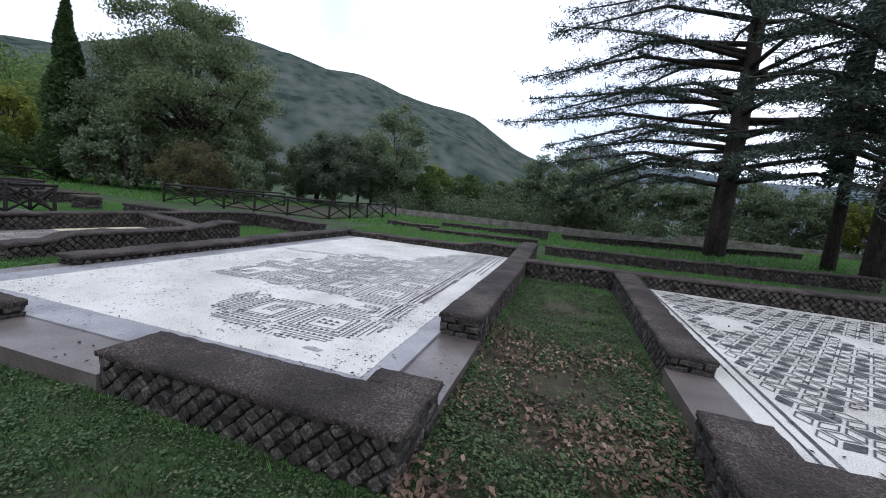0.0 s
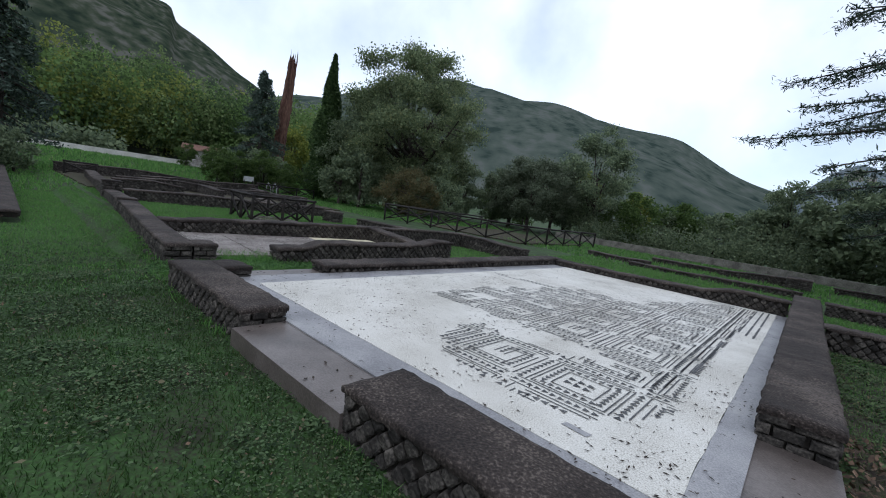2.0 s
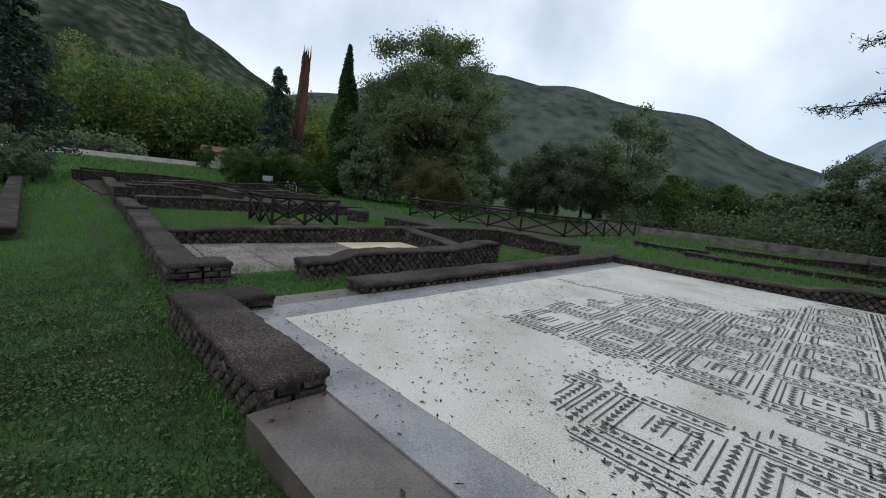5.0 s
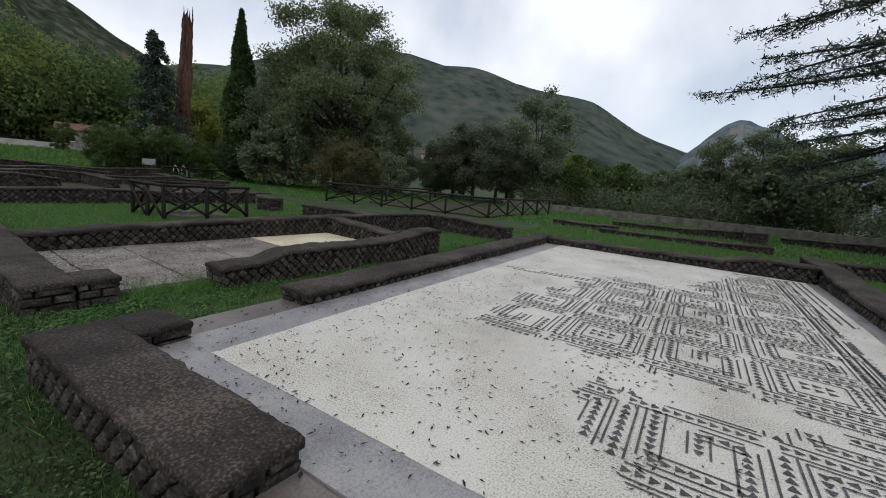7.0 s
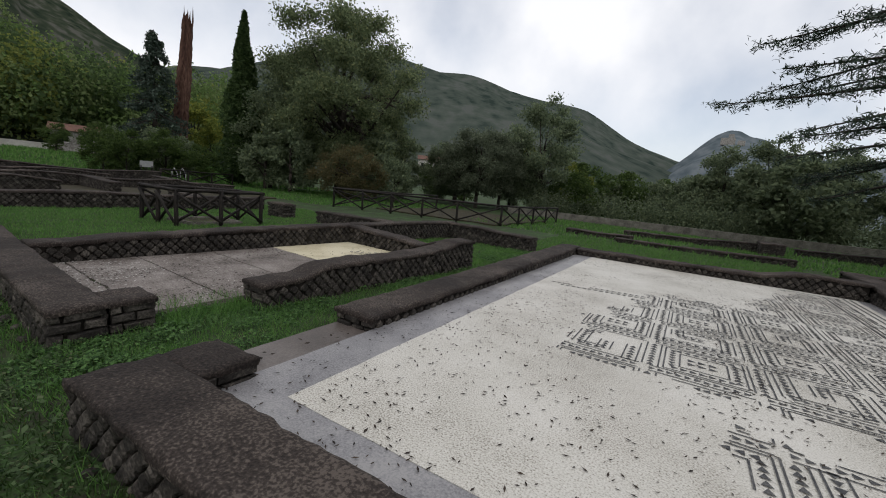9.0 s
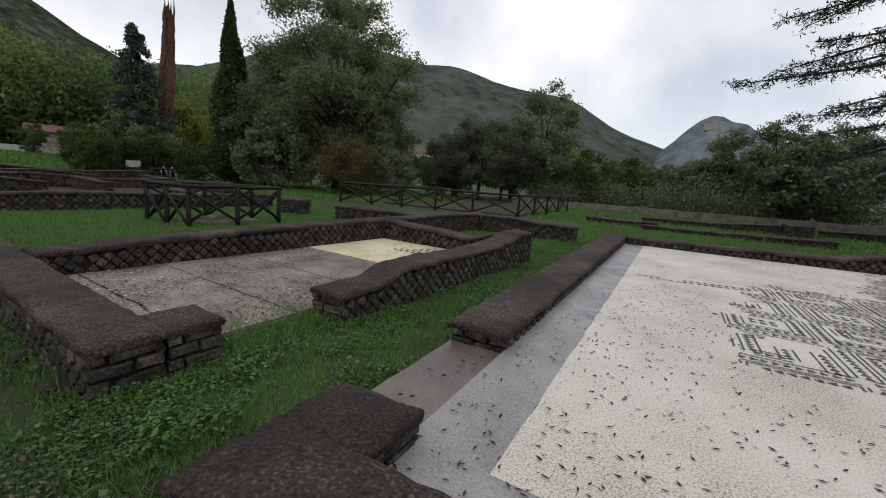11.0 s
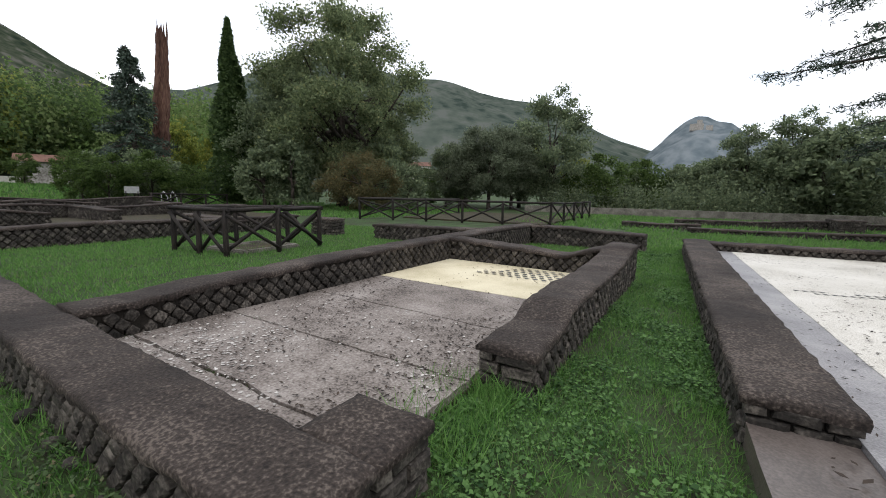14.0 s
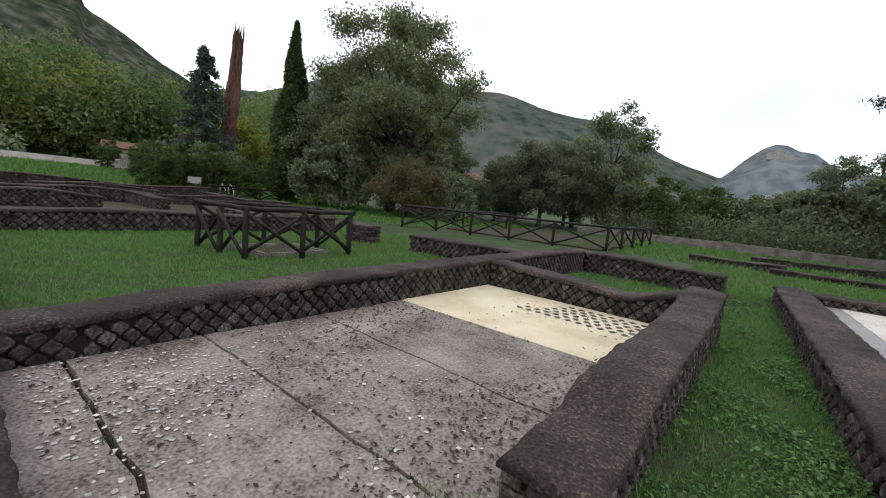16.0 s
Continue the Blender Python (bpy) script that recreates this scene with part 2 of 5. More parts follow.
def ground_z(x, y):
    h = GRASS + 0.03 * hash_noise(x, y, 0.7)
    w = min(1, max(0, (-44 - x) / 20))
    h += 1.45 * w * w * (3 - 2 * w)
    e = min(1, max(0, (x - 11) / 14)) * min(1, max(0, (y - 9) / 10))
    h += 0.7 * e
    h += 0.1 * ease(-6.1, -6.45, x) * ease(-0.45, -0.1, y) * (1 - ease(12, 22, y))
    h -= (0.28 * ease(-0.5, -4.5, x) + 0.1 * ease(3.5, 6.5, x) * (1 - ease(7.0, 9.0, x))) * ease(-0.55, -1.0, y)
    return h


def axis(fine0, fine1, step, far):
    mid = list(np.arange(fine0, fine1 + 1e-6, step))
    out = [fine0 - q for q in (2, 5, 9, 14, 20, 28, 38, 50, 70, 110, 200, 500, far)][::-1]
    return out + mid + [fine1 + q for q in (2, 5, 9, 14, 20, 28, 38, 50, 70, 110, 200, 500, far)]


gx, gy = axis(-22, 18, 0.25, 2500), axis(-7, 22, 0.25, 2500)
gv = [(x, y, ground_z(x, y)) for y in gy for x in gx]
gf = [(j * len(gx) + i, j * len(gx) + i + 1, (j + 1) * len(gx) + i + 1, (j + 1) * len(gx) + i) for j in range(len(gy) - 1) for i in range(len(gx) - 1)]
tagged(new("ground", data("ground", gv, gf, M_GROUND, True)), "green autumn lawn with weeds and bare patches", "ground", kind="structure")

# bare soil with leaves in the passage between the two mosaic halls
sv, sf = [], []
NXS, NYS = 14, 30
for j in range(NYS + 1):
    for i in range(NXS + 1):
        x, y = 6.55 + 2.6 * i / NXS, -2.6 + 10.6 * j / NYS
        edge = min(i, NXS - i) / 2.0, min(j, NYS - j) / 3.0
        lift = min(1, min(edge)) * (0.6 + 0.8 * hash_noise(x, y, 1.3, 4))
        sv.append((x, y, ground_z(x, y) - 0.04 + 0.052 * min(1, min(edge)) + 0.01 * lift))
for j in range(NYS):
    for i in range(NXS):
        a = j * (NXS + 1) + i
        sf.append((a, a + 1, a + NXS + 2, a + NXS + 1))
tagged(new("soil", data("soil", sv, sf, M_SOIL, True)), "bare damp soil under weeds and fallen leaves", "ground", kind="structure")


# ---- ruined walls ----
def stone_mesh(name, seed, mat, square=False):
    """One faced stone, its front towards -y, about 1 unit across: a diamond, or a squared block."""
    rnd = random.Random(seed)
    n = 4 if square else 6
    ring = []
    for k in range(n):
        if square:
            x, z = [(-0.5, -0.5), (0.5, -0.5), (0.5, 0.5), (-0.5, 0.5)][k]
        else:
            x, z = [(0, 0.52), (-0.4, 0.14), (-0.42, -0.12), (0, -0.52), (0.42, -0.14), (0.4, 0.12)][k]
        ring.append((x * rnd.uniform(0.84, 1.04), z * rnd.uniform(0.76 if square else 0.84, 1.06)))
    verts = [(x, 0.35, z) for x, z in ring] + [(x * 0.97, -0.06, z * 0.97) for x, z in ring]
    verts += [(x * 0.7, -0.17 + rnd.uniform(-0.05, 0.05), z * 0.7) for x, z in ring]
    faces = [tuple(range(2 * n, 3 * n))]
    for a in (0, n):
        for k in range(n):
            faces.append((a + k, a + (k + 1) % n, a + n + (k + 1) % n, a + n + k))
    return data(name, verts, faces, mat)


DIAMONDS = [stone_mesh("stone", s, M_STONE) for s in range(7)]
BLOCKS = [stone_mesh("stone", 50 + s, M_STONE, True) for s in range(5)]
FAR_DIAMONDS = [[tuple(v.co) for v in stone_mesh("stone_far", s, M_STONE_J).vertices] for s in range(7)]
FAR_FACES = [tuple(p.vertices) for p in DIAMONDS[0].polygons]
FAR_BLOCKS = [[tuple(v.co) for v in stone_mesh("stone_far", 50 + s, M_STONE_J, True).vertices] for s in range(5)]
FAR_BLOCK_FACES = [tuple(p.vertices) for p in BLOCKS[0].polygons]

WALL_RECTS = []
# the small western room stands a little askew to the hall
ASKEW = Matrix.Translation((-2.6, -0.4, 0)) @ Matrix.Rotation(radians(-4), 4, "Z") @ Matrix.Translation((2.6, 0.4, 0))
ROOM_RECTS = []


def in_room(ob):
    """Turn a thing laid out on the small room's own axes to where that room stands."""
    ob.matrix_basis = ASKEW
    if ob.name.startswith("wall") and WALL_RECTS:
        ROOM_RECTS.append(WALL_RECTS.pop())
    return ob


def room_axes(x, y):
    v = ASKEW.inverted() @ Vector((x, y, 0))
    return v.x, v.y



def ruin_wall(name, x0, x1, y0, y1, top, faces, label, near="", base=None, seed=1, pitch=0.165, cap_mat=None, ends="", over=0.004):
    """A low wall: dark core, diamond-set stones on the long faces, squared blocks at the ends, and a rough mortar cap.
    top: heights along the long axis; faces: sides that carry stones (n e s w); near: those whose stones are single pieces; ends: sides in squared courses."""
    rnd = random.Random(seed)
    base = GRASS - 0.14 if base is None else base
    long_x = (x1 - x0) >= (y1 - y0)
    length = (x1 - x0) if long_x else (y1 - y0)
    wide = (y1 - y0) if long_x else (x1 - x0)
    WALL_RECTS.append((x0, x1, y0, y1))

    def top_at(f):
        if len(top) == 1:
            return top[0]
        p = min(max(f, 0), 0.99999) * (len(top) - 1)
        i = int(p)
        q = p - i
        q = q * q * (3 - 2 * q)
        return top[i] + (top[i + 1] - top[i]) * q

    def place(u, v, z):
        return (x0 + u, y0 + v, z) if long_x else (x0 + v, y0 + u, z)

    # core
    n = max(2, int(length / 0.25))
    inset = 0.05
    cv, cf = [], []
    for i in range(n + 1):
        u = inset + (length - 2 * inset) * i / n
        z = top_at(u / length) - 0.05
        for v in (inset, wide - inset):
            cv += [place(u, v, base), place(u, v, z)]
    for i in range(n):
        a = 4 * i
        cf += [(a, a + 4, a + 5, a + 1), (a + 2, a + 3, a + 7, a + 6), (a + 1, a + 5, a + 7, a + 3)]
    cf += [(0, 1, 3, 2), (4 * n, 4 * n + 2, 4 * n + 3, 4 * n + 1)]
    core = tagged(new(name, data(name, cv, cf, M_CORE)), label, "ruined wall", kind="structure")

    # cap: a rough, rounded crust of mortar that overhangs a little
    n = max(5, int(length / 0.06))
    ring = [(-over, -0.07), (-over - 0.006, -0.04), (-over + 0.004, -0.008), (0.035, 0.004), (wide * 0.27, 0.01), (wide * 0.5, 0.014), (wide * 0.73, 0.01), (wide - 0.035, 0.004), (wide + over - 0.004, -0.008), (wide + over + 0.006, -0.04), (wide + over, -0.07)]
    k = len(ring)
    cv, cf = [], []
    for i in range(n + 1):
        u = -over + (length + 2 * over) * i / n
        z = top_at(u / length)
        drop = 0.02 if i in (0, n) else 0.0
        for j, (v, h) in enumerate(ring):
            px, py, _ = place(u, v, 0)
            wob = 0.018 * hash_noise(px, py, 6, seed) + 0.02 * hash_noise(px, py, 1.7, seed + 9)
            side = 0.024 * hash_noise(px, py, 7, seed + 3.3 + h * 9) if j < 3 or j > k - 4 else 0
            z_off = h + wob * (1 if 2 < j < k - 3 else 0.5) - drop * (1 if 2 < j < k - 3 else 0)
            if j in (0, k - 1):
                z_off += 0.03 * hash_noise(px, py, 9, seed + 5)
            cv.append(place(u + 0.02 * hash_noise(px, py, 8, 7) * (i in (0, n)), v + side, z + z_off))
    for i in range(n):
        for j in range(k - 1):
            a = i * k + j
            cf.append((a, a + 1, a + k + 1, a + k) if not long_x else (a, a + k, a + k + 1, a + 1))
    cf.append(tuple(range(k)) if long_x else tuple(range(k))[::-1])
    cf.append(tuple(n * k + j for j in range(k))[::-1] if long_x else tuple(n * k + j for j in range(k)))
    child("cap", data("cap", cv, cf, cap_mat or M_CAP, True), core, "brown gravelly mortar capping with worn rounded edges")

    # stones
    far_v, far_f = [], []
    singles = 0
    for side in faces:
        along_x = side in "ns"
        run = (x1 - x0) if along_x else (y1 - y0)
        turn = {"s": 0, "e": 90, "n": 180, "w": -90}[side]
        is_long = along_x == long_x
        courses = side in ends
        lo = base + 0.06
        row_h = pitch * 0.5
        if courses:
            lid = top_at(0.0 if side in "sw" else 1.0) if not is_long else min(top)
            row_h = (lid - 0.045 - lo) / max(1, round((lid - 0.045 - lo) / 0.1))
        r = 0
        while True:
            zc = lo + row_h * (r + 0.5)
            if zc > max(top) - 0.06:
                break
            u = 0.5 * pitch * (r % 2) if not courses else 0.006
            while u < run:
                w = pitch * rnd.uniform(0.9, 1.08) if not courses else (rnd.uniform(0.17, 0.3) if u > 0.01 or r % 2 == 0 else rnd.uniform(0.1, 0.14))
                if courses and run - u - w < 0.13:
                    w = max(0.04, run - u - 0.004)
                c = u + w / 2
                if c + w * (0.3 if courses else 0.4) > run and not (courses and w > 0.05):
                    break
                f = c / run if is_long else (1.0 if side in "ne" else 0.0)
                if zc + row_h * (0.5 if courses else 0.35) < top_at(f) - (0.035 if courses else 0.05) and (courses or rnd.random() > 0.02):
                    depth = rnd.uniform(0.008, 0.026) if courses else 0.02
                    if side == "s":
                        p = (x0 + c, y0 + depth, zc)
                    elif side == "n":
                        p = (x1 - c, y1 - depth, zc)
                    elif side == "e":
                        p = (x1 - depth, y0 + c, zc)
                    else:
                        p = (x0 + depth, y1 - c, zc)
                    if is_long and side in "nw" and zc + row_h * 0.35 >= top_at(1 - f) - 0.05:
                        u += w if courses else pitch
                        continue
                    sx = w * (rnd.uniform(0.9, 0.99) if courses else 0.93)
                    sz = row_h * rnd.uniform(0.84, 1.0) if courses else pitch * 0.88 * rnd.uniform(0.88, 1.06)
                    m = Matrix.Translation(p) @ Matrix.Rotation(radians(turn), 4, "Z") @ Matrix.Rotation(radians(rnd.uniform(-5, 5) if courses else rnd.uniform(-9, 9)), 4, "Y") @ Matrix.Diagonal((sx, 0.13, sz, 1))
                    pick = rnd.randrange(5)
                    if side in near and singles < 290:
                        ob = bpy.data.objects.new("stone", (BLOCKS if courses else DIAMONDS)[pick])
                        scene.collection.objects.link(ob)
                        ob.parent = core
                        ob.matrix_basis = m
                        singles += 1
                    else:
                        o = len(far_v)
                        far_v += [tuple(m @ Vector(v)) for v in (FAR_BLOCKS if courses else FAR_DIAMONDS)[pick]]
                        far_f += [tuple(o + q for q in fc) for fc in (FAR_BLOCK_FACES if courses else FAR_FACES)]
                u += w if courses else pitch
            r += 1
    if far_v:
        tagged(child("stonework", data("stonework", far_v, far_f, M_STONE_J), core), kind="stuff")
    return core


T = 0.14
DARK = "low dark ruined wall of diamond-set tufa stones under a rough mortar cap"
# south line of the great mosaic hall
ruin_wall("wall_1", 3.82, 6.7, -1.04, -0.43, [0.2, 0.2, 0.2], "nswe", DARK, near="sew", seed=11, ends="ew")
ruin_wall("wall_2", 6.12, 6.71, -0.43, -0.1, [0.2], "new", DARK, near="e", seed=12, ends="new")
ruin_wall("wall_3", -1.0, 1.76, -0.98, -0.42, [0.18, 0.18, 0.18], "nswe", DARK, near="sew", seed=13, ends="ew")
ruin_wall("wall_4", -1.0, -0.43, -0.42, 0.05, [0.17], "new", DARK, near="new", seed=14, ends="new")
# long south wall of the small room and beyond
in_room(ruin_wall("wall_5", -9.9, -2.55, -0.66, -0.18, [T + 0.12, T + 0.1, T + 0.05, T + 0.03, T + 0.03], "nse", DARK, near="se", seed=15, ends="e", base=-0.58))
in_room(ruin_wall("wall_6", -3.06, -2.55, -0.18, 0.24, [T + 0.03], "new", DARK, near="nwe", seed=16, ends="nwe"))
# east wall of the small room, rising towards the north
in_room(ruin_wall("wall_7", -2.9, -2.42, 1.4, 6.78, [0.15, 0.17, 0.3, 0.31, 0.3, 0.3, 0.32, 0.36, 0.46, 0.46], "ewns", DARK, near="ews", seed=17, ends="ns"))
in_room(ruin_wall("wall_8", -6.5, -6.02, -0.18, 6.6, [0.22, 0.28, 0.33, 0.36, 0.38], "ew", DARK, near="e", seed=18))
in_room(ruin_wall("wall_9", -6.02, -2.9, 6.08, 6.6, [0.36, 0.32, 0.28, 0.22, 0.4], "ns", DARK, near="s", seed=19))
# west, north and east walls of the hall
ruin_wall("wall_10", -1.05, -0.48, 1.48, 11.4, [0.15, 0.16, 0.18, 0.2, 0.22], "ewns", DARK, near="es", seed=20, ends="s")
ruin_wall("wall_11", -0.48, 6.1, 10.85, 11.4, [0.18, 0.2, 0.2, 0.22, 0.24, 0.42, 0.4], "ns", DARK, near="s", seed=21)
ruin_wall("wall_12", 6.1, 6.68, 1.8, 13.4, [0.28, 0.26, 0.24, 0.24, 0.3, 0.4, 0.42], "ewns", DARK, near="ws", seed=22, ends="ns")
# the second mosaic hall
ruin_wall("wall_13", 6.68, 16.0, 8.4, 9.0, [0.3, 0.34, 0.4, 0.48, 0.58], "s", DARK, near="s", seed=23)
ruin_wall("wall_14", 9.05, 9.6, 2.1, 8.4, [0.2, 0.22, 0.28, 0.33], "ewns", DARK, near="ws", seed=24, ends="s")
ruin_wall("wall_15", 8.88, 18.0, -0.68, -0.02, [0.2, 0.2, 0.2, 0.2], "nsw", DARK, near="ws", seed=25, ends="w")
ruin_wall("wall_16", 8.92, 9.5, -0.02, 0.5, [0.2], "new", DARK, near="wn", seed=26, ends="nwe")
ruin_wall("wall_17", 16.0, 16.6, -0.02, 9.0, [0.55, 0.58, 0.62], "w", DARK, seed=27)
# rooms farther north and west
in_room(ruin_wall("wall_18", -6.5, -6.02, 6.6, 11.5, [0.38, 0.4, 0.38], "ew", DARK, near="e", seed=28))
in_room(ruin_wall("wall_19", -6.02, -2.75, 10.95, 11.5, [0.36, 0.36, 0.3, 0.28], "nse", DARK, near="s", seed=29, ends="e"))
in_room(ruin_wall("wall_20", -10.0, -6.5, 8.0, 8.5, [0.34, 0.36, 0.4], "ns", DARK, seed=30))
in_room(ruin_wall("wall_21", -14.7, -14.2, -0.1, 8.6, [0.36, 0.42, 0.38, 0.4], "e", DARK, seed=31))
ruin_wall("wall_22", -20.4, -19.9, 1.2, 4.4, [0.48, 0.55, 0.4], "en", DARK, seed=32)
ruin_wall("wall_23", -24.4, -23.9, 2.0, 11.0, [0.45, 0.56, 0.4, 0.55], "e", DARK, seed=33)
in_room(ruin_wall("wall_24", -10.4, -9.9, -0.68, -0.16, [0.35], "nsew", DARK, seed=34, ends="nsew", base=-0.5))
in_room(ruin_wall("wall_25", -15.0, -10.4, -0.66, -0.18, [0.22, 0.26], "ns", DARK, seed=35, base=-0.5))
in_room(ruin_wall("wall_26", -15.7, -15.0, -0.72, -0.08, [0.6], "nsew", DARK, seed=36, ends="nsew", base=-0.5))
ruin_wall("wall_27", -11.5, -10.6, 8.0, 8.6, [0.45], "nsew", DARK, seed=37, ends="nsew")
in_room(ruin_wall("wall_28", -29.0, -15.7, -0.65, -0.1, [0.4, 0.3, 0.45], "s", DARK, seed=38, base=-0.5))
ruin_wall("wall_29", -29.0, -20.4, 11.6, 12.2, [0.5, 0.4, 0.55], "nse", DARK, seed=39)
ruin_wall("wall_30", -33.5, -32.9, 0.0, 14.0, [0.6, 0.72, 0.5, 0.7], "e", DARK, seed=40)
ruin_wall("wall_39", -23.9, -20.4, 6.2, 6.7, [0.5, 0.42], "nse", DARK, seed=49)
ruin_wall("wall_40", -28.5, -28.0, 4.0, 9.0, [0.5, 0.62, 0.45], "e", DARK, seed=50)
ruin_wall("wall_41", -16.7, -13.6, 6.9, 7.4, [0.4, 0.3], "nse", DARK, seed=51)
ruin_wall("wall_31", -3.4, 0.0, 20.8, 21.4, [0.1, 0.05, 0.1], "nsew", DARK, seed=41)
ruin_wall("wall_32", -0.6, 6.3, 19.4, 19.9, [0.02, 0.0, 0.04, 0.1], "nsew", DARK, seed=42)
ruin_wall("wall_33", -1.0, 5.6, 25.2, 25.8, [0.1, 0.12, 0.3], "nsew", DARK, seed=43)
ruin_wall("wall_34", 5.6, 6.6, 24.0, 25.8, [0.42], "nsew", DARK, seed=44, ends="nsew")
ruin_wall("wall_35", 6.87, 19.0, 15.2, 15.8, [0.2, 0.28, 0.4, 0.55], "s", DARK, seed=45)
ruin_wall("wall_36", 7.5, 22.0, 27.0, 27.6, [0.15, 0.4, 0.7], "s", DARK, seed=46)
ruin_wall("wall_37", -34.0, -9.0, -2.8, -2.3, [0.06, 0.02, -0.04, -0.1, -0.14], "n", "low rubble edging wall along the lawn", seed=47)

# ---- floors ----
def slab(name, x0, x1, y0, y1, z1, mat, label, wob=0.0, step=0.25, z0=None, kind="structure"):
    """A floor slab with slightly uneven outline and top."""
    z0 = GRASS - 0.12 if z0 is None else z0
    nx, ny = max(1, round((x1 - x0) / step)), max(1, round((y1 - y0) / step))
    v, f = [], []
    for j in range(ny + 1):
        for i in range(nx + 1):
            x, y = x0 + (x1 - x0) * i / nx, y0 + (y1 - y0) * j / ny
            if wob and (i in (0, nx) or j in (0, ny)):
                x, y = x + wob * hash_noise(x, y, 3.1, 1), y + wob * hash_noise(x, y, 2.7, 8)
            v.append((x, y, z1 + 0.004 * hash_noise(x, y, 1.1, 2)))
    k = nx + 1
    for j in range(ny):
        for i in range(nx):
            a = j * k + i
            f.append((a, a + 1, a + k + 1, a + k))
    rim = [i for i in range(k)] + [j * k + nx for j in range(1, ny + 1)] + [ny * k + i for i in range(nx - 1, -1, -1)] + [j * k for j in range(ny - 1, 0, -1)]
    o = len(v)
    v += [(v[i][0], v[i][1], z0) for i in rim]
    for q in range(len(rim)):
        r2 = (q + 1) % len(rim)
        f.append((rim[r2], rim[q], o + q, o + r2))
    ob = new(name, data(name, v, f, mat))
    return tagged(ob, label, "floor", kind=kind)


slab("floor_1", 0.0, 5.86, 0.0, 10.88, 0.0, M_WHITE, "worn white mosaic floor strewn with dead leaves", 0.02)
slab("floor_2", -0.45, 6.12, -0.45, 0.0, -0.004, M_CEMENT, "wet grey cement border strip", 0.0)
slab("floor_3", -0.5, 0.0, 0.0, 10.88, -0.004, M_CEMENT, "wet grey cement border strip", 0.0)
slab("floor_4", 5.86, 6.14, 0.0, 10.88, -0.004, M_CEMENT, "wet grey cement border strip", 0.0)
slab("floor_5", 1.76, 3.84, -1.06, -0.45, -0.02, M_SILL, "smooth wet brown stone threshold", 0.012)
slab("floor_6", 6.14, 6.7, -0.1, 1.82, -0.04, M_SILL, "smooth wet brown stone threshold", 0.012)
slab("floor_7", -1.02, -0.5, 0.04, 1.5, -0.04, M_SILL, "smooth brown stone threshold", 0.012)
slab("floor_8", 9.58, 16.0, -0.04, 8.42, 0.0, M_WHITE, "white mosaic floor with black star pattern", 0.0)
slab("floor_9", 9.02, 9.58, 0.48, 2.12, -0.02, M_SILL, "brown stone threshold", 0.012)
# cracked screed of the small room, in separate slabs over soil
in_room(slab("floor_10", -6.05, -2.87, -0.2, 6.1, -0.16, M_SOIL, "dark soil showing in the floor joints"))
in_room(slab("floor_11", -6.03, -2.88, -0.18, 0.2, -0.1, M_SCREED, "rough grey screed floor with stone chips", 0.035, 0.15))
in_room(slab("floor_12", -6.03, -2.88, 0.235, 1.19, -0.1, M_SCREED, "rough grey screed floor with white stone chips", 0.04, 0.15))
in_room(slab("floor_13", -6.03, -2.88, 1.215, 2.43, -0.098, M_SCREED, "cracked grey screed floor", 0.04, 0.15))
in_room(slab("floor_14", -6.03, -2.88, 2.455, 3.82, -0.098, M_SCREED, "smooth grey screed floor", 0.04, 0.15))
in_room(slab("floor_15", -6.03, -2.88, 3.82, 6.09, -0.094, M_CREAM, "pale cream mosaic floor fragment", 0.0, 0.2))

slab("wall_38", -13.0, 17.0, 35.6, 36.1, 0.34, M_PALE, "long low pale stone boundary wall", 0.08, 0.5, z0=-0.5)
slab("wall_42", 17.0, 40.0, 35.6, 36.1, 0.85, M_PALE, "long low pale stone boundary wall", 0.08, 0.5, z0=-0.5)

slab("floor_16", -32.9, -19.6, 0.2, 14.5, -0.03, M_SOIL, "bare trodden earth among the far ruins", 0.3, 0.6)
slab("floor_17", -14.9, -6.6, 18.3, 28.0, -0.1, M_SOIL, "bare excavated earth inside the log fence", 0.3, 0.6)

# ---- black patterns laid into the mosaics ----
INLAY = []


def rect_in(x0, x1, y0, y1, z):
    INLAY.append([(x0, y0, z), (x1, y0, z), (x1, y1, z), (x0, y1, z)])


def hall_keep(x, y):
    """Where the hall's black pattern has survived."""
    n = 0.22 * hash_noise(x, y, 1.9, 3) + 0.12 * hash_noise(x, y, 5.5, 6)
    if y < 1.85 + 0.12 * (x - 3) + n:
        return x > 2.75 + n + max(0, 1.2 - y) * 1.4 and 0.5 + 0.3 * max(0, x - 4.9) + n < y and x < 5.5 - max(0, 1.3 - y) * 0.6
    if y < 2.55 + n * 0.7 - 0.9 * max(0, x - 4.3):
        return False
    if x < 1.35 + n + 0.25 * max(0, y - 4.2):
        return False
    if y > 6.9 + n * 2 and x < 3.4 + 0.3 * (y - 7) + n * 2:
        return False
    if hash_noise(x, y, 1.3, 21) > 0.66:
        return False
    return y < 10.6 and x < 5.45


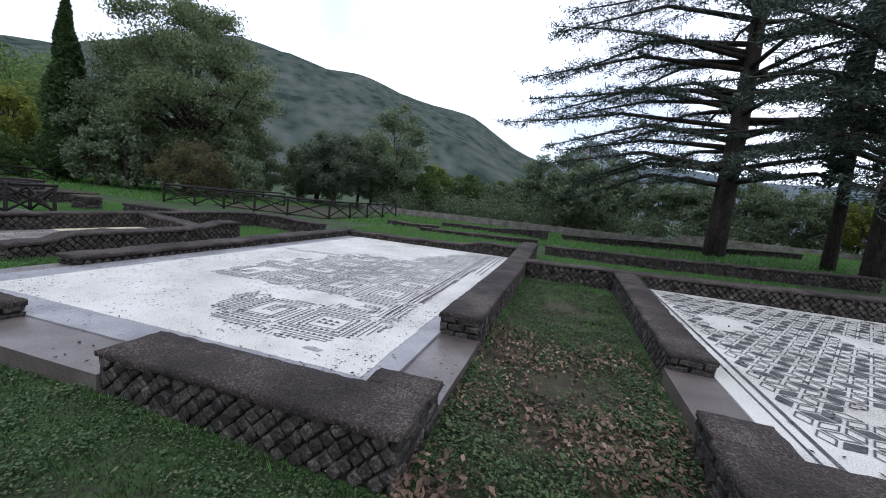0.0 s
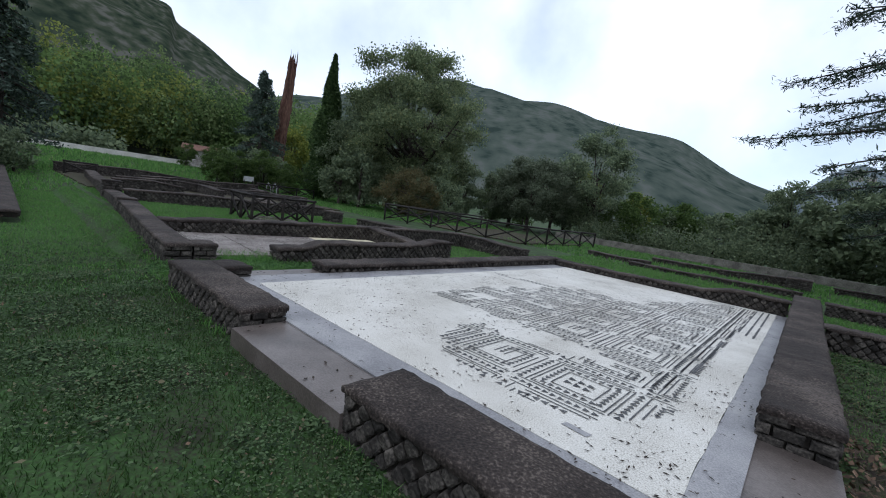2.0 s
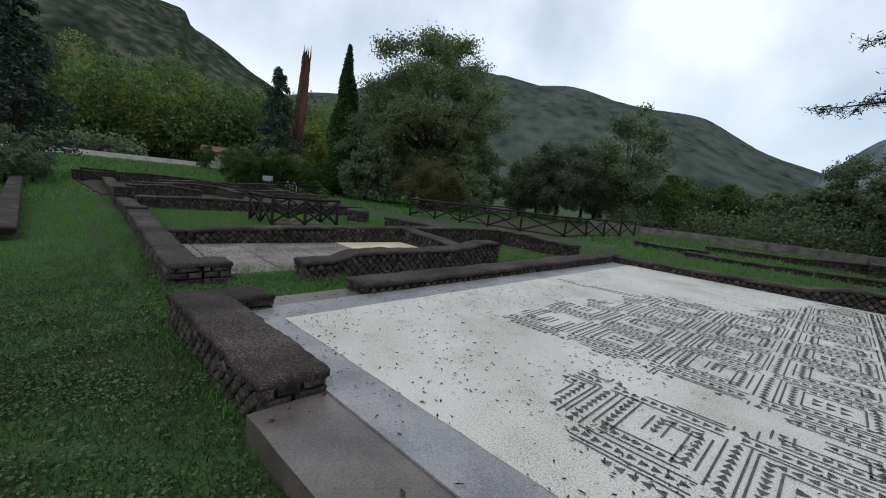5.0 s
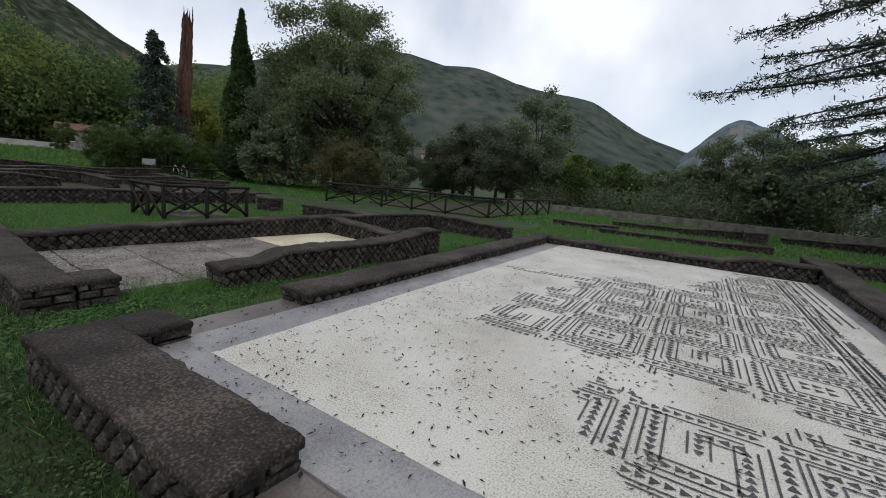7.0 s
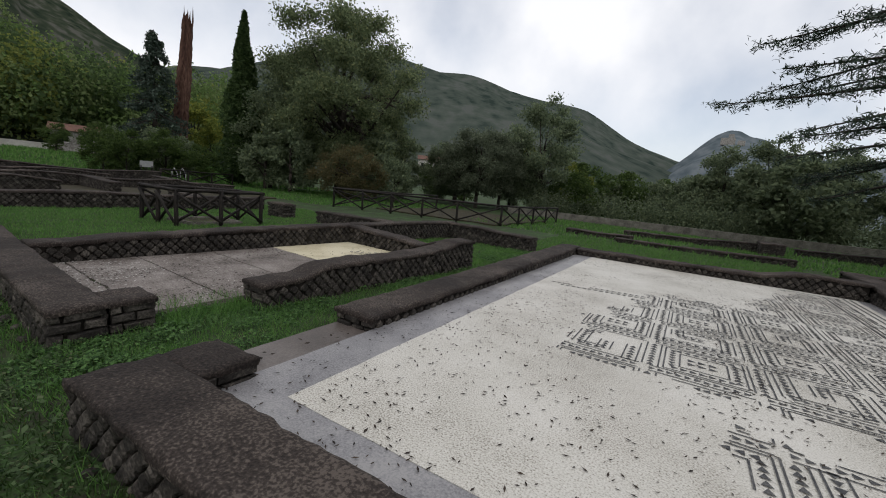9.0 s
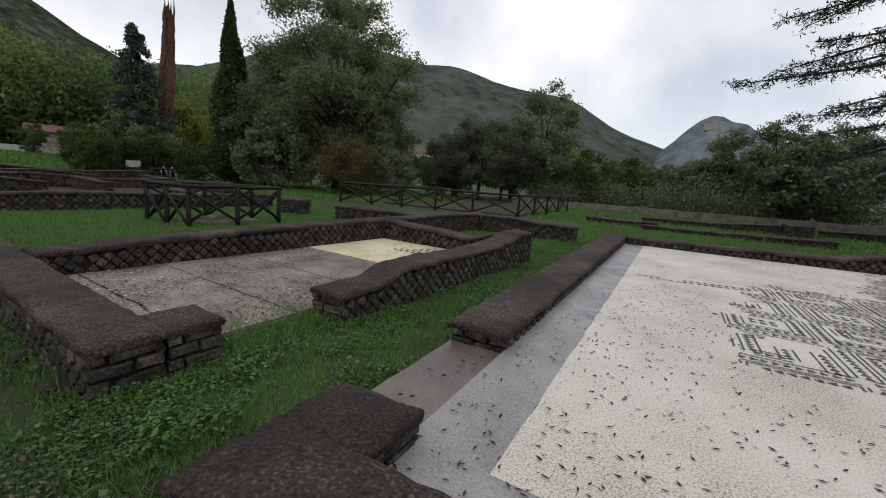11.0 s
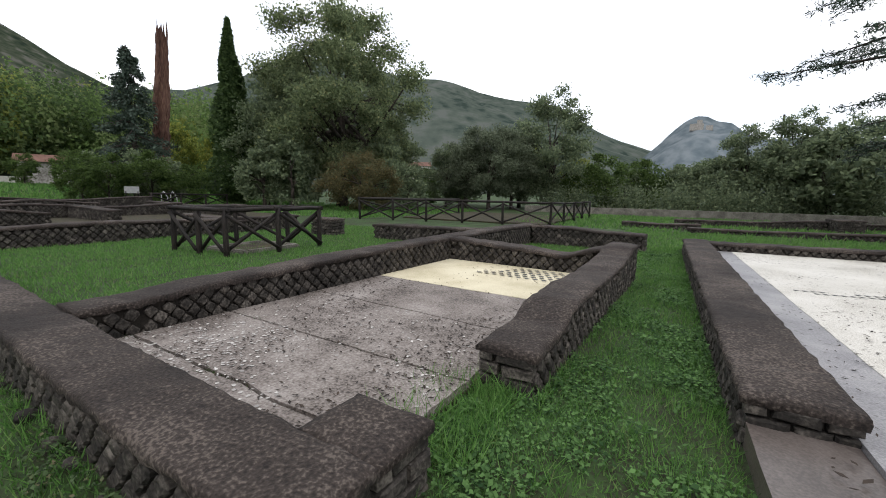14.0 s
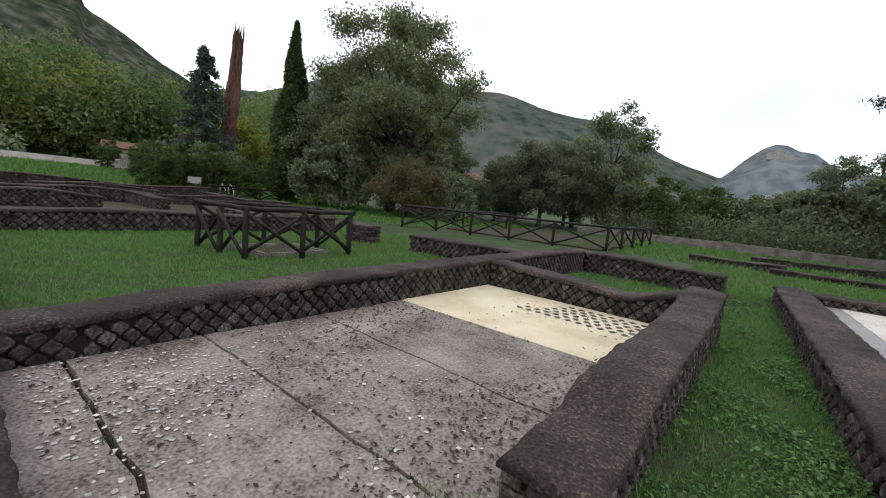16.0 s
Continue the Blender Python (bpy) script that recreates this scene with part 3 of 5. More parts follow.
def line_in(x0, y0, x1, y1, w, z, keep):
    n = max(1, round(max(abs(x1 - x0), abs(y1 - y0)) / 0.09))
    for i in range(n):
        a, b = i / n, (i + 1) / n
        p, q = (x0 + (x1 - x0) * a, y0 + (y1 - y0) * a), (x0 + (x1 - x0) * b, y0 + (y1 - y0) * b)
        if keep((p[0] + q[0]) / 2, (p[1] + q[1]) / 2):
            if abs(x1 - x0) > abs(y1 - y0):
                rect_in(min(p[0], q[0]), max(p[0], q[0]), p[1] - w / 2, p[1] + w / 2, z)
            else:
                rect_in(p[0] - w / 2, p[0] + w / 2, min(p[1], q[1]), max(p[1], q[1]), z)


def teeth_in(x0, y0, x1, y1, size, z, keep):
    """A row of black triangles pointing along the line."""
    length = math.hypot(x1 - x0, y1 - y0)
    n = max(1, round(length / size))
    dx, dy = (x1 - x0) / n, (y1 - y0) / n
    for i in range(n):
        bx, by = x0 + dx * i, y0 + dy * i
        if keep(bx + dx / 2, by + dy / 2):
            px, py = -dy * 0.42, dx * 0.42
            tip = (bx + dx * 0.8, by + dy * 0.8)
            INLAY.append([(bx - px, by - py, z), (tip[0], tip[1], z), (tip[0], tip[1], z), (bx + px, by + py, z)])


def ring_in(cx, cy, r, w, z, keep, teeth=False):
    c = [(cx - r, cy - r), (cx + r, cy - r), (cx + r, cy + r), (cx - r, cy + r)]
    for k in range(4):
        a, b = c[k], c[(k + 1) % 4]
        (teeth_in if teeth else line_in)(a[0], a[1], b[0], b[1], w, z, keep)


CELL, ZI = 1.0, 0.0065


def band_in(x0, y0, x1, y1, z, keep, gap=0.078):
    """Two black lines with a row of triangles between them."""
    length = math.hypot(x1 - x0, y1 - y0)
    nx, ny = -(y1 - y0) / length * gap, (x1 - x0) / length * gap
    line_in(x0 + nx, y0 + ny, x1 + nx, y1 + ny, 0.016, z, keep)
    line_in(x0 - nx, y0 - ny, x1 - nx, y1 - ny, 0.016, z, keep)
    teeth_in(x0, y0, x1, y1, 0.085, z, keep)


for i in range(-5, 3):
    for j in range(-1, 11):
        cx, cy = 4.72 + CELL * i, 1.25 + CELL * j
        # long bands between the panels, running on past each crossing
        band_in(cx - CELL / 2, cy - CELL / 2, cx + CELL / 2 - 0.1, cy - CELL / 2, ZI, hall_keep)
        band_in(cx - CELL / 2, cy - CELL / 2 + 0.1, cx - CELL / 2, cy + CELL / 2 - 0.1, ZI, hall_keep)
        if (i + j) % 2 == 0:
            ring_in(cx, cy, 0.375, 0.016, ZI, hall_keep)
            ring_in(cx, cy, 0.3, 0.085, ZI, hall_keep, True)
            ring_in(cx, cy, 0.225, 0.016, ZI, hall_keep)
            for q in (-0.06, 0.06):
                teeth_in(cx - 0.15, cy + q, cx + 0.15, cy + q, 0.1, ZI, hall_keep)
        else:
            # a hooked meander band that turns back on itself
            hook = [(-0.44, -0.29), (0.28, -0.29), (0.28, 0.28), (-0.28, 0.28), (-0.28, 0.0), (0.04, 0.0)]
            for _ in range((i + 2 * j) % 4):
                hook = [(-v, u) for u, v in hook]
            for (u0, v0), (u1, v1) in zip(hook, hook[1:]):
                band_in(cx + u0, cy + v0, cx + u1, cy + v1, ZI, hall_keep, 0.07)


def border_keep(x, y):
    return hash_noise(x, y, 2.3, 31) < 0.35


for bx, b0, b1, bw in ((5.2, 2.0, 10.5, 0.04), (5.29, 2.1, 10.5, 0.04), (5.4, 3.0, 7.0, 0.06), (5.47, 6.8, 10.6, 0.045), (5.6, 6.6, 10.7, 0.06), (5.72, 6.5, 10.7, 0.06)):
    line_in(bx, b0, bx, b1, bw * 0.6, ZI, border_keep)
teeth_in(0.1, 5.95, 2.2, 6.3, 0.1, ZI, lambda x, y: hash_noise(x, y, 3.3, 12) < 0.25)
teeth_in(0.2, 6.12, 2.4, 6.47, 0.1, ZI, lambda x, y: hash_noise(x, y, 3.1, 15) < 0.2)
hall_floor = bpy.data.objects["floor_1"]
tagged(child("black_inlay", quads("black_inlay", INLAY, M_BLACK), hall_floor, "black key and triangle pattern, worn away in patches"), kind="stuff")

MARK = [[(5.07 - 0.12, 0.35 - 0.03, 0.0066), (5.07 + 0.1, 0.35 - 0.045, 0.0066), (5.07 + 0.12, 0.35 + 0.03, 0.0066), (5.07 - 0.1, 0.35 + 0.04, 0.0066)]]
child("repair_patch", quads("repair_patch", MARK, M_CEMENT), hall_floor, "small grey cement repair")
INLAY = []
ALL = lambda x, y: 10.1 < x < 15.6 and 0.0 < y < 8.2 and hash_noise(x, y, 0.8, 44) < 0.42
line_in(9.96, 0.0, 9.96, 8.3, 0.045, ZI, lambda x, y: True)
line_in(9.82, 0.0, 9.82, 8.3, 0.025, ZI, lambda x, y: True)
SIDE = 0.22
for i in range(0, 17):
    for j in range(0, 22):
        cx, cy = 10.25 + 1.5 * SIDE * i, 0.2 + math.sqrt(3) * SIDE * (j + 0.5 * (i % 2))
        if not ALL(cx, cy):
            continue
        rim = [Vector((cx + SIDE * math.cos(radians(60 * k)), cy + SIDE * math.sin(radians(60 * k)), ZI)) for k in range(6)]
        for k in range(3):
            loz = [Vector((cx, cy, ZI)), rim[2 * k], rim[2 * k + 1], rim[(2 * k + 2) % 6]]
            mid = (loz[0] + loz[2]) / 2
            outer = [mid + (v - mid) * 0.82 for v in loz]
            if k == (i + j) % 3:
                INLAY.append([tuple(v) for v in outer])
            else:
                inner = [mid + (v - mid) * 0.64 for v in loz]
                for e in range(4):
                    INLAY.append([tuple(outer[e]), tuple(outer[(e + 1) % 4]), tuple(inner[(e + 1) % 4]), tuple(inner[e])])
tagged(child("black_inlay", quads("black_inlay", INLAY, M_BLACK), bpy.data.objects["floor_8"], "black lozenge and star pattern"), kind="stuff")

INLAY = []
for i in range(14):
    for j in range(6):
        x, y = -4.95 + 0.15 * i + 0.06 * (j % 2), 5.1 + 0.15 * j
        if x < -3.15 and hash_noise(x, y, 1.7, 3) < 0.3 and x > -4.85 + 0.1 * j:
            INLAY.append([(x - 0.055, y, -0.086), (x, y - 0.05, -0.086), (x + 0.055, y, -0.086), (x, y + 0.05, -0.086)])
tagged(child("black_inlay", quads("black_inlay", INLAY, M_BLACK), bpy.data.objects["floor_15"], "fragment of black diamond mosaic"), kind="stuff")


# ---- fallen leaves and chips on the floors ----
def scatter(name, rects, density, size, z, mat, label, category, seed, tilt=0.15, slim=0.45):
    rng = np.random.default_rng(seed)
    pts = []
    for x0, x1, y0, y1 in rects:
        n = int((x1 - x0) * (y1 - y0) * density)
        pts.append(np.c_[rng.uniform(x0, x1, n), rng.uniform(y0, y1, n)])
    p = np.concatenate(pts)
    keep = np.array([hash_noise(x, y, 0.8, seed) + 0.35 > rng.random() * 0.7 for x, y in p])
    p = p[keep]
    n = len(p)
    a = rng.uniform(0, 2 * np.pi, n)
    s = size * rng.uniform(0.5, 1.4, n)
    u = np.c_[np.cos(a) * s, np.sin(a) * s, rng.normal(0, tilt, n) * s]
    v = np.c_[-np.sin(a) * s, np.cos(a) * s, rng.normal(0, tilt, n) * s] * slim
    c = np.c_[p, np.full(n, z) + 0.3 * size * rng.random(n) * tilt * 4]
    return tagged(new(name, quads(name, np.stack([c - u, c - v * 1.1 + u * 0.1, c + u, c + v], 1), mat)), label, category, kind="stuff")


scatter("leaf_litter", [(-0.45, 6.05, -0.4, 10.8)], 120, 0.021, 0.008, M_LITTER, "small dark dead leaves scattered over the white mosaic", "leaves", 5, 0.1, 0.3)
in_room(scatter("leaf_litter", [(-6.0, -2.92, -0.05, 3.8)], 330, 0.019, -0.088, M_LITTER, "small dark dead leaves on the grey screed", "leaves", 6))
in_room(scatter("leaf_litter", [(-6.0, -2.92, 3.8, 6.0)], 50, 0.02, -0.084, M_LITTER, "small dark dead leaves on the cream floor", "leaves", 7))
scatter("leaf_litter", [(9.6, 15.9, 0.0, 8.3)], 22, 0.03, 0.012, M_LITTER, "dead leaves on the black and white mosaic", "leaves", 8)
scatter("leaf_litter", [(1.8, 3.8, -1.0, -0.45), (-1.0, -0.5, 0.1, 1.45), (6.16, 6.65, 0.0, 1.75)], 30, 0.028, -0.01, M_LITTER, "dead leaves on the stone thresholds", "leaves", 9)
in_room(scatter("marble_chips", [(-6.0, -2.92, -0.05, 1.2)], 330, 0.015, -0.094, M_CHIP, "white marble chips set in the worn screed", "stone chips", 10, 0.05, 0.8))
in_room(scatter("marble_chips", [(-6.0, -2.92, 1.2, 2.45)], 60, 0.015, -0.091, M_CHIP, "white marble chips set in the worn screed", "stone chips", 11, 0.05, 0.8))
scatter("dry_leaves", [(6.7, 9.0, -3.2, 3.2), (6.7, 9.0, -3.2, 0.8)], 380, 0.026, GRASS + 0.065, M_DRY, "fallen brown leaves among weeds", "leaves", 12, 0.5, 0.6)
scatter("dry_leaves", [(-9, 6.9, -4.5, -0.9)], 12, 0.014, GRASS + 0.05, M_DRY, "a few fallen brown leaves on the lawn", "leaves", 13, 0.5, 0.6)


# ---- grass and weeds ----
def inside_walls(x, y, pad=0.02):
    u, v = room_axes(x, y)
    if -0.52 < x < 6.7 and -0.45 < y < 11.0 or 8.95 < x < 16 and -0.1 < y < 8.5:
        return True
    if -6.05 < u < -2.88 and -0.2 < v < 6.1:
        return not (-3.4 < u < -2.88 and 0.3 < v < 1.4 and hash_noise(x, y, 4, 1) + (u + 3.45) * 2 > 0.5)
    if 1.7 < x < 3.9 and -1.08 < y < 0 or -1.05 < x < -0.5 and 0 < y < 1.6:
        return True
    return any(x0 - pad < x < x1 + pad and y0 - pad < y < y1 + pad for x0, x1, y0, y1 in WALL_RECTS) or any(x0 - pad < u < x1 + pad and y0 - pad < v < y1 + pad for x0, x1, y0, y1 in ROOM_RECTS)


def grass(name, rects, density, height, width, mat, label, seed, leaf=False, patch=0.0, floor=None, fade=None):
    rng = np.random.default_rng(seed)
    pts = []
    for x0, x1, y0, y1 in rects:
        n = int((x1 - x0) * (y1 - y0) * density)
        for x, y in np.c_[rng.uniform(x0, x1, n), rng.uniform(y0, y1, n)]:
            if fade and rng.random() > ease(fade[0], fade[1], x):
                continue
            if floor is not None:
                if hash_noise(x, y, 2.1, seed) > patch:
                    pts.append((x, y, floor))
            elif not inside_walls(x, y) and hash_noise(x, y, 1.1, seed) + 0.4 * hash_noise(x, y, 4, seed) + 0.5 * rng.random() - 0.25 > patch:
                pts.append((x, y, ground_z(x, y)))
    p = np.array(pts)
    n = len(p)
    a = rng.uniform(0, 2 * np.pi, n)
    d = np.c_[np.cos(a), np.sin(a), np.zeros(n)]
    swell = np.array([1 + 0.6 * hash_noise(x, y, 2.6, seed + 1) + 0.3 * hash_noise(x, y, 7, seed + 2) for x, y, _ in pts])
    h = (height * rng.uniform(0.45, 1.25, n) * np.clip(swell, 0.4, 1.8))[:, None]
    if leaf:
        w = (width * rng.uniform(0.5, 1.3, n) * np.clip(swell, 0.6, 1.5))[:, None]
        side = np.c_[-np.sin(a), np.cos(a), rng.normal(0, 0.3, n)]
        up = np.array([0, 0, 1.0])
        c = p + up * h
        t = d + up * rng.normal(0, 0.35, (n, 1))
        quad = np.stack([c - t * w, c - side * w * 0.7 + t * w * 0.2, c + t * w, c + side * w * 0.7 + t * w * 0.2], 1)
    else:
        lean = rng.normal(0, 0.45, (n, 2))
        tip = p + np.c_[lean * h, h[:, 0]]
        quad = np.stack([p - d * width, p + d * width, tip], 1)
    return tagged(new(name, quads(name, quad, mat)), label, "grass", kind="stuff")


# Shade-toned blades thin out westward, where the brighter ones take over.
grass("grass", [(-9, 9.5, -4.6, -0.3)], 1500, 0.05, 0.0045, M_BLADE, "short green lawn grass in a shade-darkened tone", 21, patch=-0.55, fade=(-7.5, 0.5))
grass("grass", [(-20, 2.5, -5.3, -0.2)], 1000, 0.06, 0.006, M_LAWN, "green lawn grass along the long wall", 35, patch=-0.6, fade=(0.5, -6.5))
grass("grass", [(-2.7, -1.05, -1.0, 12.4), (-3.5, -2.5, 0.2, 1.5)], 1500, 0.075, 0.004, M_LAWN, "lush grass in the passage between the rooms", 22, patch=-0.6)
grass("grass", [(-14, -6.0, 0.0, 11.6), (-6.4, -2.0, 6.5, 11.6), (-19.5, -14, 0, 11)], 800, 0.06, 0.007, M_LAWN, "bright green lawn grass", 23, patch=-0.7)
grass("grass", [(-3, 6.3, 11.3, 19), (6.7, 16, 9.0, 15)], 260, 0.09, 0.012, M_LAWN, "green lawn grass", 24, patch=-0.7)
grass("grass", [(-9, 7, 19, 33.5), (-36, -20, -5, 0), (-34, -16, 15, 34), (7, 26, 16, 33.5)], 45, 0.16, 0.03, M_LAWN, "rough green grass of the far lawn", 33, patch=-0.5)
grass("grass", [(-66, -36, -20, 34)], 22, 0.3, 0.07, M_LAWN, "bright grass of the rising meadow", 34, patch=-0.6)
grass("grass", [(6.7, 9.04, -3, 8.4)], 350, 0.07, 0.004, M_BLADE, "thin grass on bare soil", 25, patch=0.0)
grass("grass", [(6.7, 9.04, 2.6, 8.4)], 700, 0.07, 0.005, M_LAWN, "green grass at the passage end", 36, patch=-0.15)
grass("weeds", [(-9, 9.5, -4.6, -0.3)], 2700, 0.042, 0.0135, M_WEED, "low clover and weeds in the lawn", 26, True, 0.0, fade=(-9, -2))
grass("weeds", [(-2.7, -1.05, -1.0, 11.5), (-3.5, -2.5, 0.2, 1.5)], 3000, 0.055, 0.0155, M_CLOVER, "dense clover in the passage", 27, True, 0.04)
grass("weeds", [(6.7, 9.04, -3, 8.4)], 2500, 0.055, 0.017, M_STRIP, "low leafy weeds on bare soil", 28, True, -0.12)

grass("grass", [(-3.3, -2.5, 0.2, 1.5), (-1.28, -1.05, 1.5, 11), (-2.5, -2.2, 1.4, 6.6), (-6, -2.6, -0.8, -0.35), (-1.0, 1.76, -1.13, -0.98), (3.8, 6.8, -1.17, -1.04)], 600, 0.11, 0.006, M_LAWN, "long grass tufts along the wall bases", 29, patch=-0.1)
in_room(grass("grass", [(-6.0, -2.92, 1.17, 1.25), (-6.0, -2.92, 2.41, 2.49), (-6.08, -5.95, 0.1, 6), (-3.6, -3.02, 1.05, 1.35), (-6.0, -2.92, 0.17, 0.27)], 900, 0.035, 0.004, M_BLADE, "small grass tufts in the floor joints", 32, patch=0.12, floor=-0.12))
grass("weeds", [(-7, 9.5, -3.6, -0.9)], 70, 0.05, 0.022, M_WEED, "broad-leaved weeds in the lawn", 30, True, 0.05)


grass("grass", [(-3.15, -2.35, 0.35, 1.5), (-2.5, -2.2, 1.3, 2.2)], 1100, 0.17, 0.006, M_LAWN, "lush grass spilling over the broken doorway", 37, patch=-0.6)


def loose_stone(seed, x, y, size):
    """A rounded field stone lying in the grass at the wall's foot."""
    rnd = random.Random(seed)
    bm = bmesh.new()
    bmesh.ops.create_icosphere(bm, subdivisions=2, radius=1.0)
    for v in bm.verts:
        k = 1 + 0.22 * hash_noise(v.co.x, v.co.y, 1.3, seed + v.co.z * 1.3)
        v.co = Vector((v.co.x * 1.15 * k, v.co.y * 0.9 * k, v.co.z * 0.72 * k)) * size
    me = bpy.data.meshes.new("field_stone")
    bm.to_mesh(me)
    bm.free()
    me.materials.append(M_STONE)
    ob = new("field_stone", me)
    ob.matrix_basis = Matrix.Translation((x, y, ground_z(x, y) + size * 0.3)) @ Matrix.Rotation(rnd.uniform(0, 6.28), 4, "Z")
    return tagged(ob, "loose grey tufa stone in the grass at the wall foot", "stone", "stones at the wall foot")


for q, (x, y, size) in enumerate(((-3.1, -0.7, 0.05), (-3.5, -0.66, 0.042), (-3.85, -0.66, 0.06), (-4.3, -0.6, 0.045), (-4.6, -0.58, 0.05), (-5.1, -0.55, 0.06), (-5.8, -0.5, 0.05), (-6.2, -0.47, 0.065), (-0.4, -1.05, 0.04), (1.2, -1.04, 0.035))):
    loose_stone(300 + q, x, y, size)


# ---- trees ----
def cards(c, size, rng, flat=0.0, slim=0.6):
    """Small leaf-clump quads round the points c, in random attitudes; flat: how level they lie."""
    n = len(c)
    nrm = rng.normal(size=(n, 3))
    nrm[:, 2] = nrm[:, 2] * (1 - flat) + flat * 3
    nrm /= np.linalg.norm(nrm, axis=1)[:, None]
    t = np.cross(nrm, rng.normal(size=(n, 3)))
    t /= np.linalg.norm(t, axis=1)[:, None]
    b = np.cross(nrm, t)
    s = (size * rng.uniform(0.55, 1.35, n))[:, None]
    return np.stack([c - t * s, c - b * s * slim + t * s * 0.2, c + t * s, c + b * s * slim - t * s * 0.15], 1)


def polar(az, d, eye=(-2.4, 0.0)):
    return eye[0] - d * math.sin(radians(az)), eye[1] + d * math.cos(radians(az))


def leafy_tree(name, label, h, w, low, mat, n, size, clumps, trunk, seed, bark=None, shape=1.0, limbs=7, cat="tree", lift=0.0):
    """A tree or shrub at the origin: crooked tapered trunk, limbs, and a crown of small leaf clumps with gaps."""
    rnd, rng = random.Random(seed), np.random.default_rng(seed)
    root = tagged(new(name), label, cat)
    cz, rz = (h + low) / 2, (h - low) / 2
    cc = []
    while len(cc) < clumps:
        v = rng.normal(size=3)
        v /= np.linalg.norm(v)
        r = rng.uniform(0.25, 1.0) ** 0.5
        k = np.array([v[0] * w / 2 * r, v[1] * w / 2 * r, cz + v[2] * rz * r])
        f = (k[2] - low) / (h - low)
        k[:2] *= 1 - shape * 0.35 * max(0, f - 0.4) + rng.uniform(-0.1, 0.12)
        cc.append(k)
    cc = np.array(cc)
    bm = bmesh.new()
    top = h * 0.72
    pts = [Vector((0, 0, -0.3))]
    for q in range(1, 6):
        pts.append(Vector((rnd.uniform(-0.02, 0.02) * h * q / 5, rnd.uniform(-0.02, 0.02) * h * q / 5, top * q / 5)))
    for q in range(5):
        tube_bm(bm, pts[q], pts[q + 1], trunk * (1 - q * 0.17), trunk * (1 - (q + 1) * 0.17), 9, 2)
    for q in range(limbs):
        a = pts[1].lerp(pts[4], rnd.random())
        e = Vector(cc[rnd.randrange(len(cc))])
        mid = a.lerp(e, 0.5) + Vector((0, 0, rnd.uniform(-0.05, 0.1) * h))
        tube_bm(bm, a, mid, trunk * 0.42, trunk * 0.26, 6, 2, 0.04, rnd)
        tube_bm(bm, mid, e, trunk * 0.26, trunk * 0.07, 6, 2, 0.04, rnd)
    part("trunk", bm, bark or M_BARK, root, "grey-brown trunk and limbs")
    weight = rng.uniform(0.4, 1.6, clumps)
    which = rng.choice(clumps, n, p=weight / weight.sum())
    spread = (w + h - low) * 0.5 * 0.42 / clumps ** 0.36
    p = cc[which] + np.clip(rng.normal(size=(n, 3)), -1.25, 1.25) * spread * np.array([1, 1, 0.7]) * rng.uniform(0.35, 1.0, (n, 1))
    p = p[p[:, 2] > low * 0.4 - lift + 0.05]
    child("crown", quads("crown", cards(p, size, rng), mat), root, "uneven leafy crown with gaps")
    return root


def stand(ob, x, y, turn=0.0, scale=1.0, sink=0.0):
    ob.matrix_basis = Matrix.Translation((x, y, ground_z(x, y) - sink)) @ Matrix.Rotation(radians(turn), 4, "Z") @ Matrix.Scale(scale, 4)
    return ob


def again(ob, x, y, turn, scale, sink=0.0, label=""):
    ob2 = copy_thing(ob, Matrix.Identity(4))
    stand(ob2, x, y, turn, scale, sink)
    return tagged(ob2, label)


oak = stand(leafy_tree("oak_tree", "great evergreen oak with a broad dark crown", 18.0, 16.6, 1.6, M_OAK, 100000, 0.125, 120, 0.6, 61, limbs=34), *polar(42.8, 40), 20)
stand(leafy_tree("shrub", "rounded russet-brown shrub beside the oak", 4.6, 6.2, 0.2, M_RUST, 16000, 0.075, 70, 0.12, 62, cat="shrub"), *polar(40.4, 31))
dark = stand(leafy_tree("shrub", "dark green conical evergreen shrub", 3.9, 3.2, 0.1, M_DARKLEAF, 4200, 0.11, 50, 0.12, 63, cat="shrub", shape=2.0), *polar(33.6, 32))
again(dark, *polar(49.5, 35), 80, 1.5, 0, "dark green evergreen shrub under the oak")
again(dark, *polar(53, 37), 150, 1.4, 0, "dark green evergreen shrub under the oak")
again(dark, *polar(37, 36), 210, 1.6, 0, "dark green evergreen shrub under the oak")
olive = stand(leafy_tree("olive_tree", "grey-green olive tree with a loose crown", 8.4, 7.6, 1.0, M_OLIVE, 19000, 0.105, 80, 0.22, 64), *polar(21.8, 39))
again(olive, *polar(26.0, 47), 100, 0.8, 0, "grey-green olive tree behind the fence")
holm = stand(leafy_tree("holm_oak", "tall dark tree with a ragged pointed top", 12.0, 8.0, 0.8, M_DARKLEAF, 17000, 0.135, 90, 0.25, 65, shape=1.4, limbs=12), *polar(13.0, 42))
again(holm, *polar(17.6, 46), 130, 0.8, 0, "dark tree with a ragged crown")
for az, d, k in ((52.5, 41, 0.92), (49.5, 44, 0.8), (33.5, 44, 0.6), (28.0, 42, 0.55)):
    again(holm, *polar(az, d), az * 19, k, 0, "dark dense tree beside the oak")
for az, d, k in ((25.2, 41, 0.85), (18.6, 41, 0.9)):
    again(olive, *polar(az, d), az * 13, k, 0, "grey-green olive tree behind the fence")
yellow = stand(leafy_tree("poplar_tree", "yellowing deciduous tree behind the fence", 9.5, 6.5, 1.0, M_YELLOW, 10000, 0.17, 70, 0.2, 66), *polar(17.5, 52))
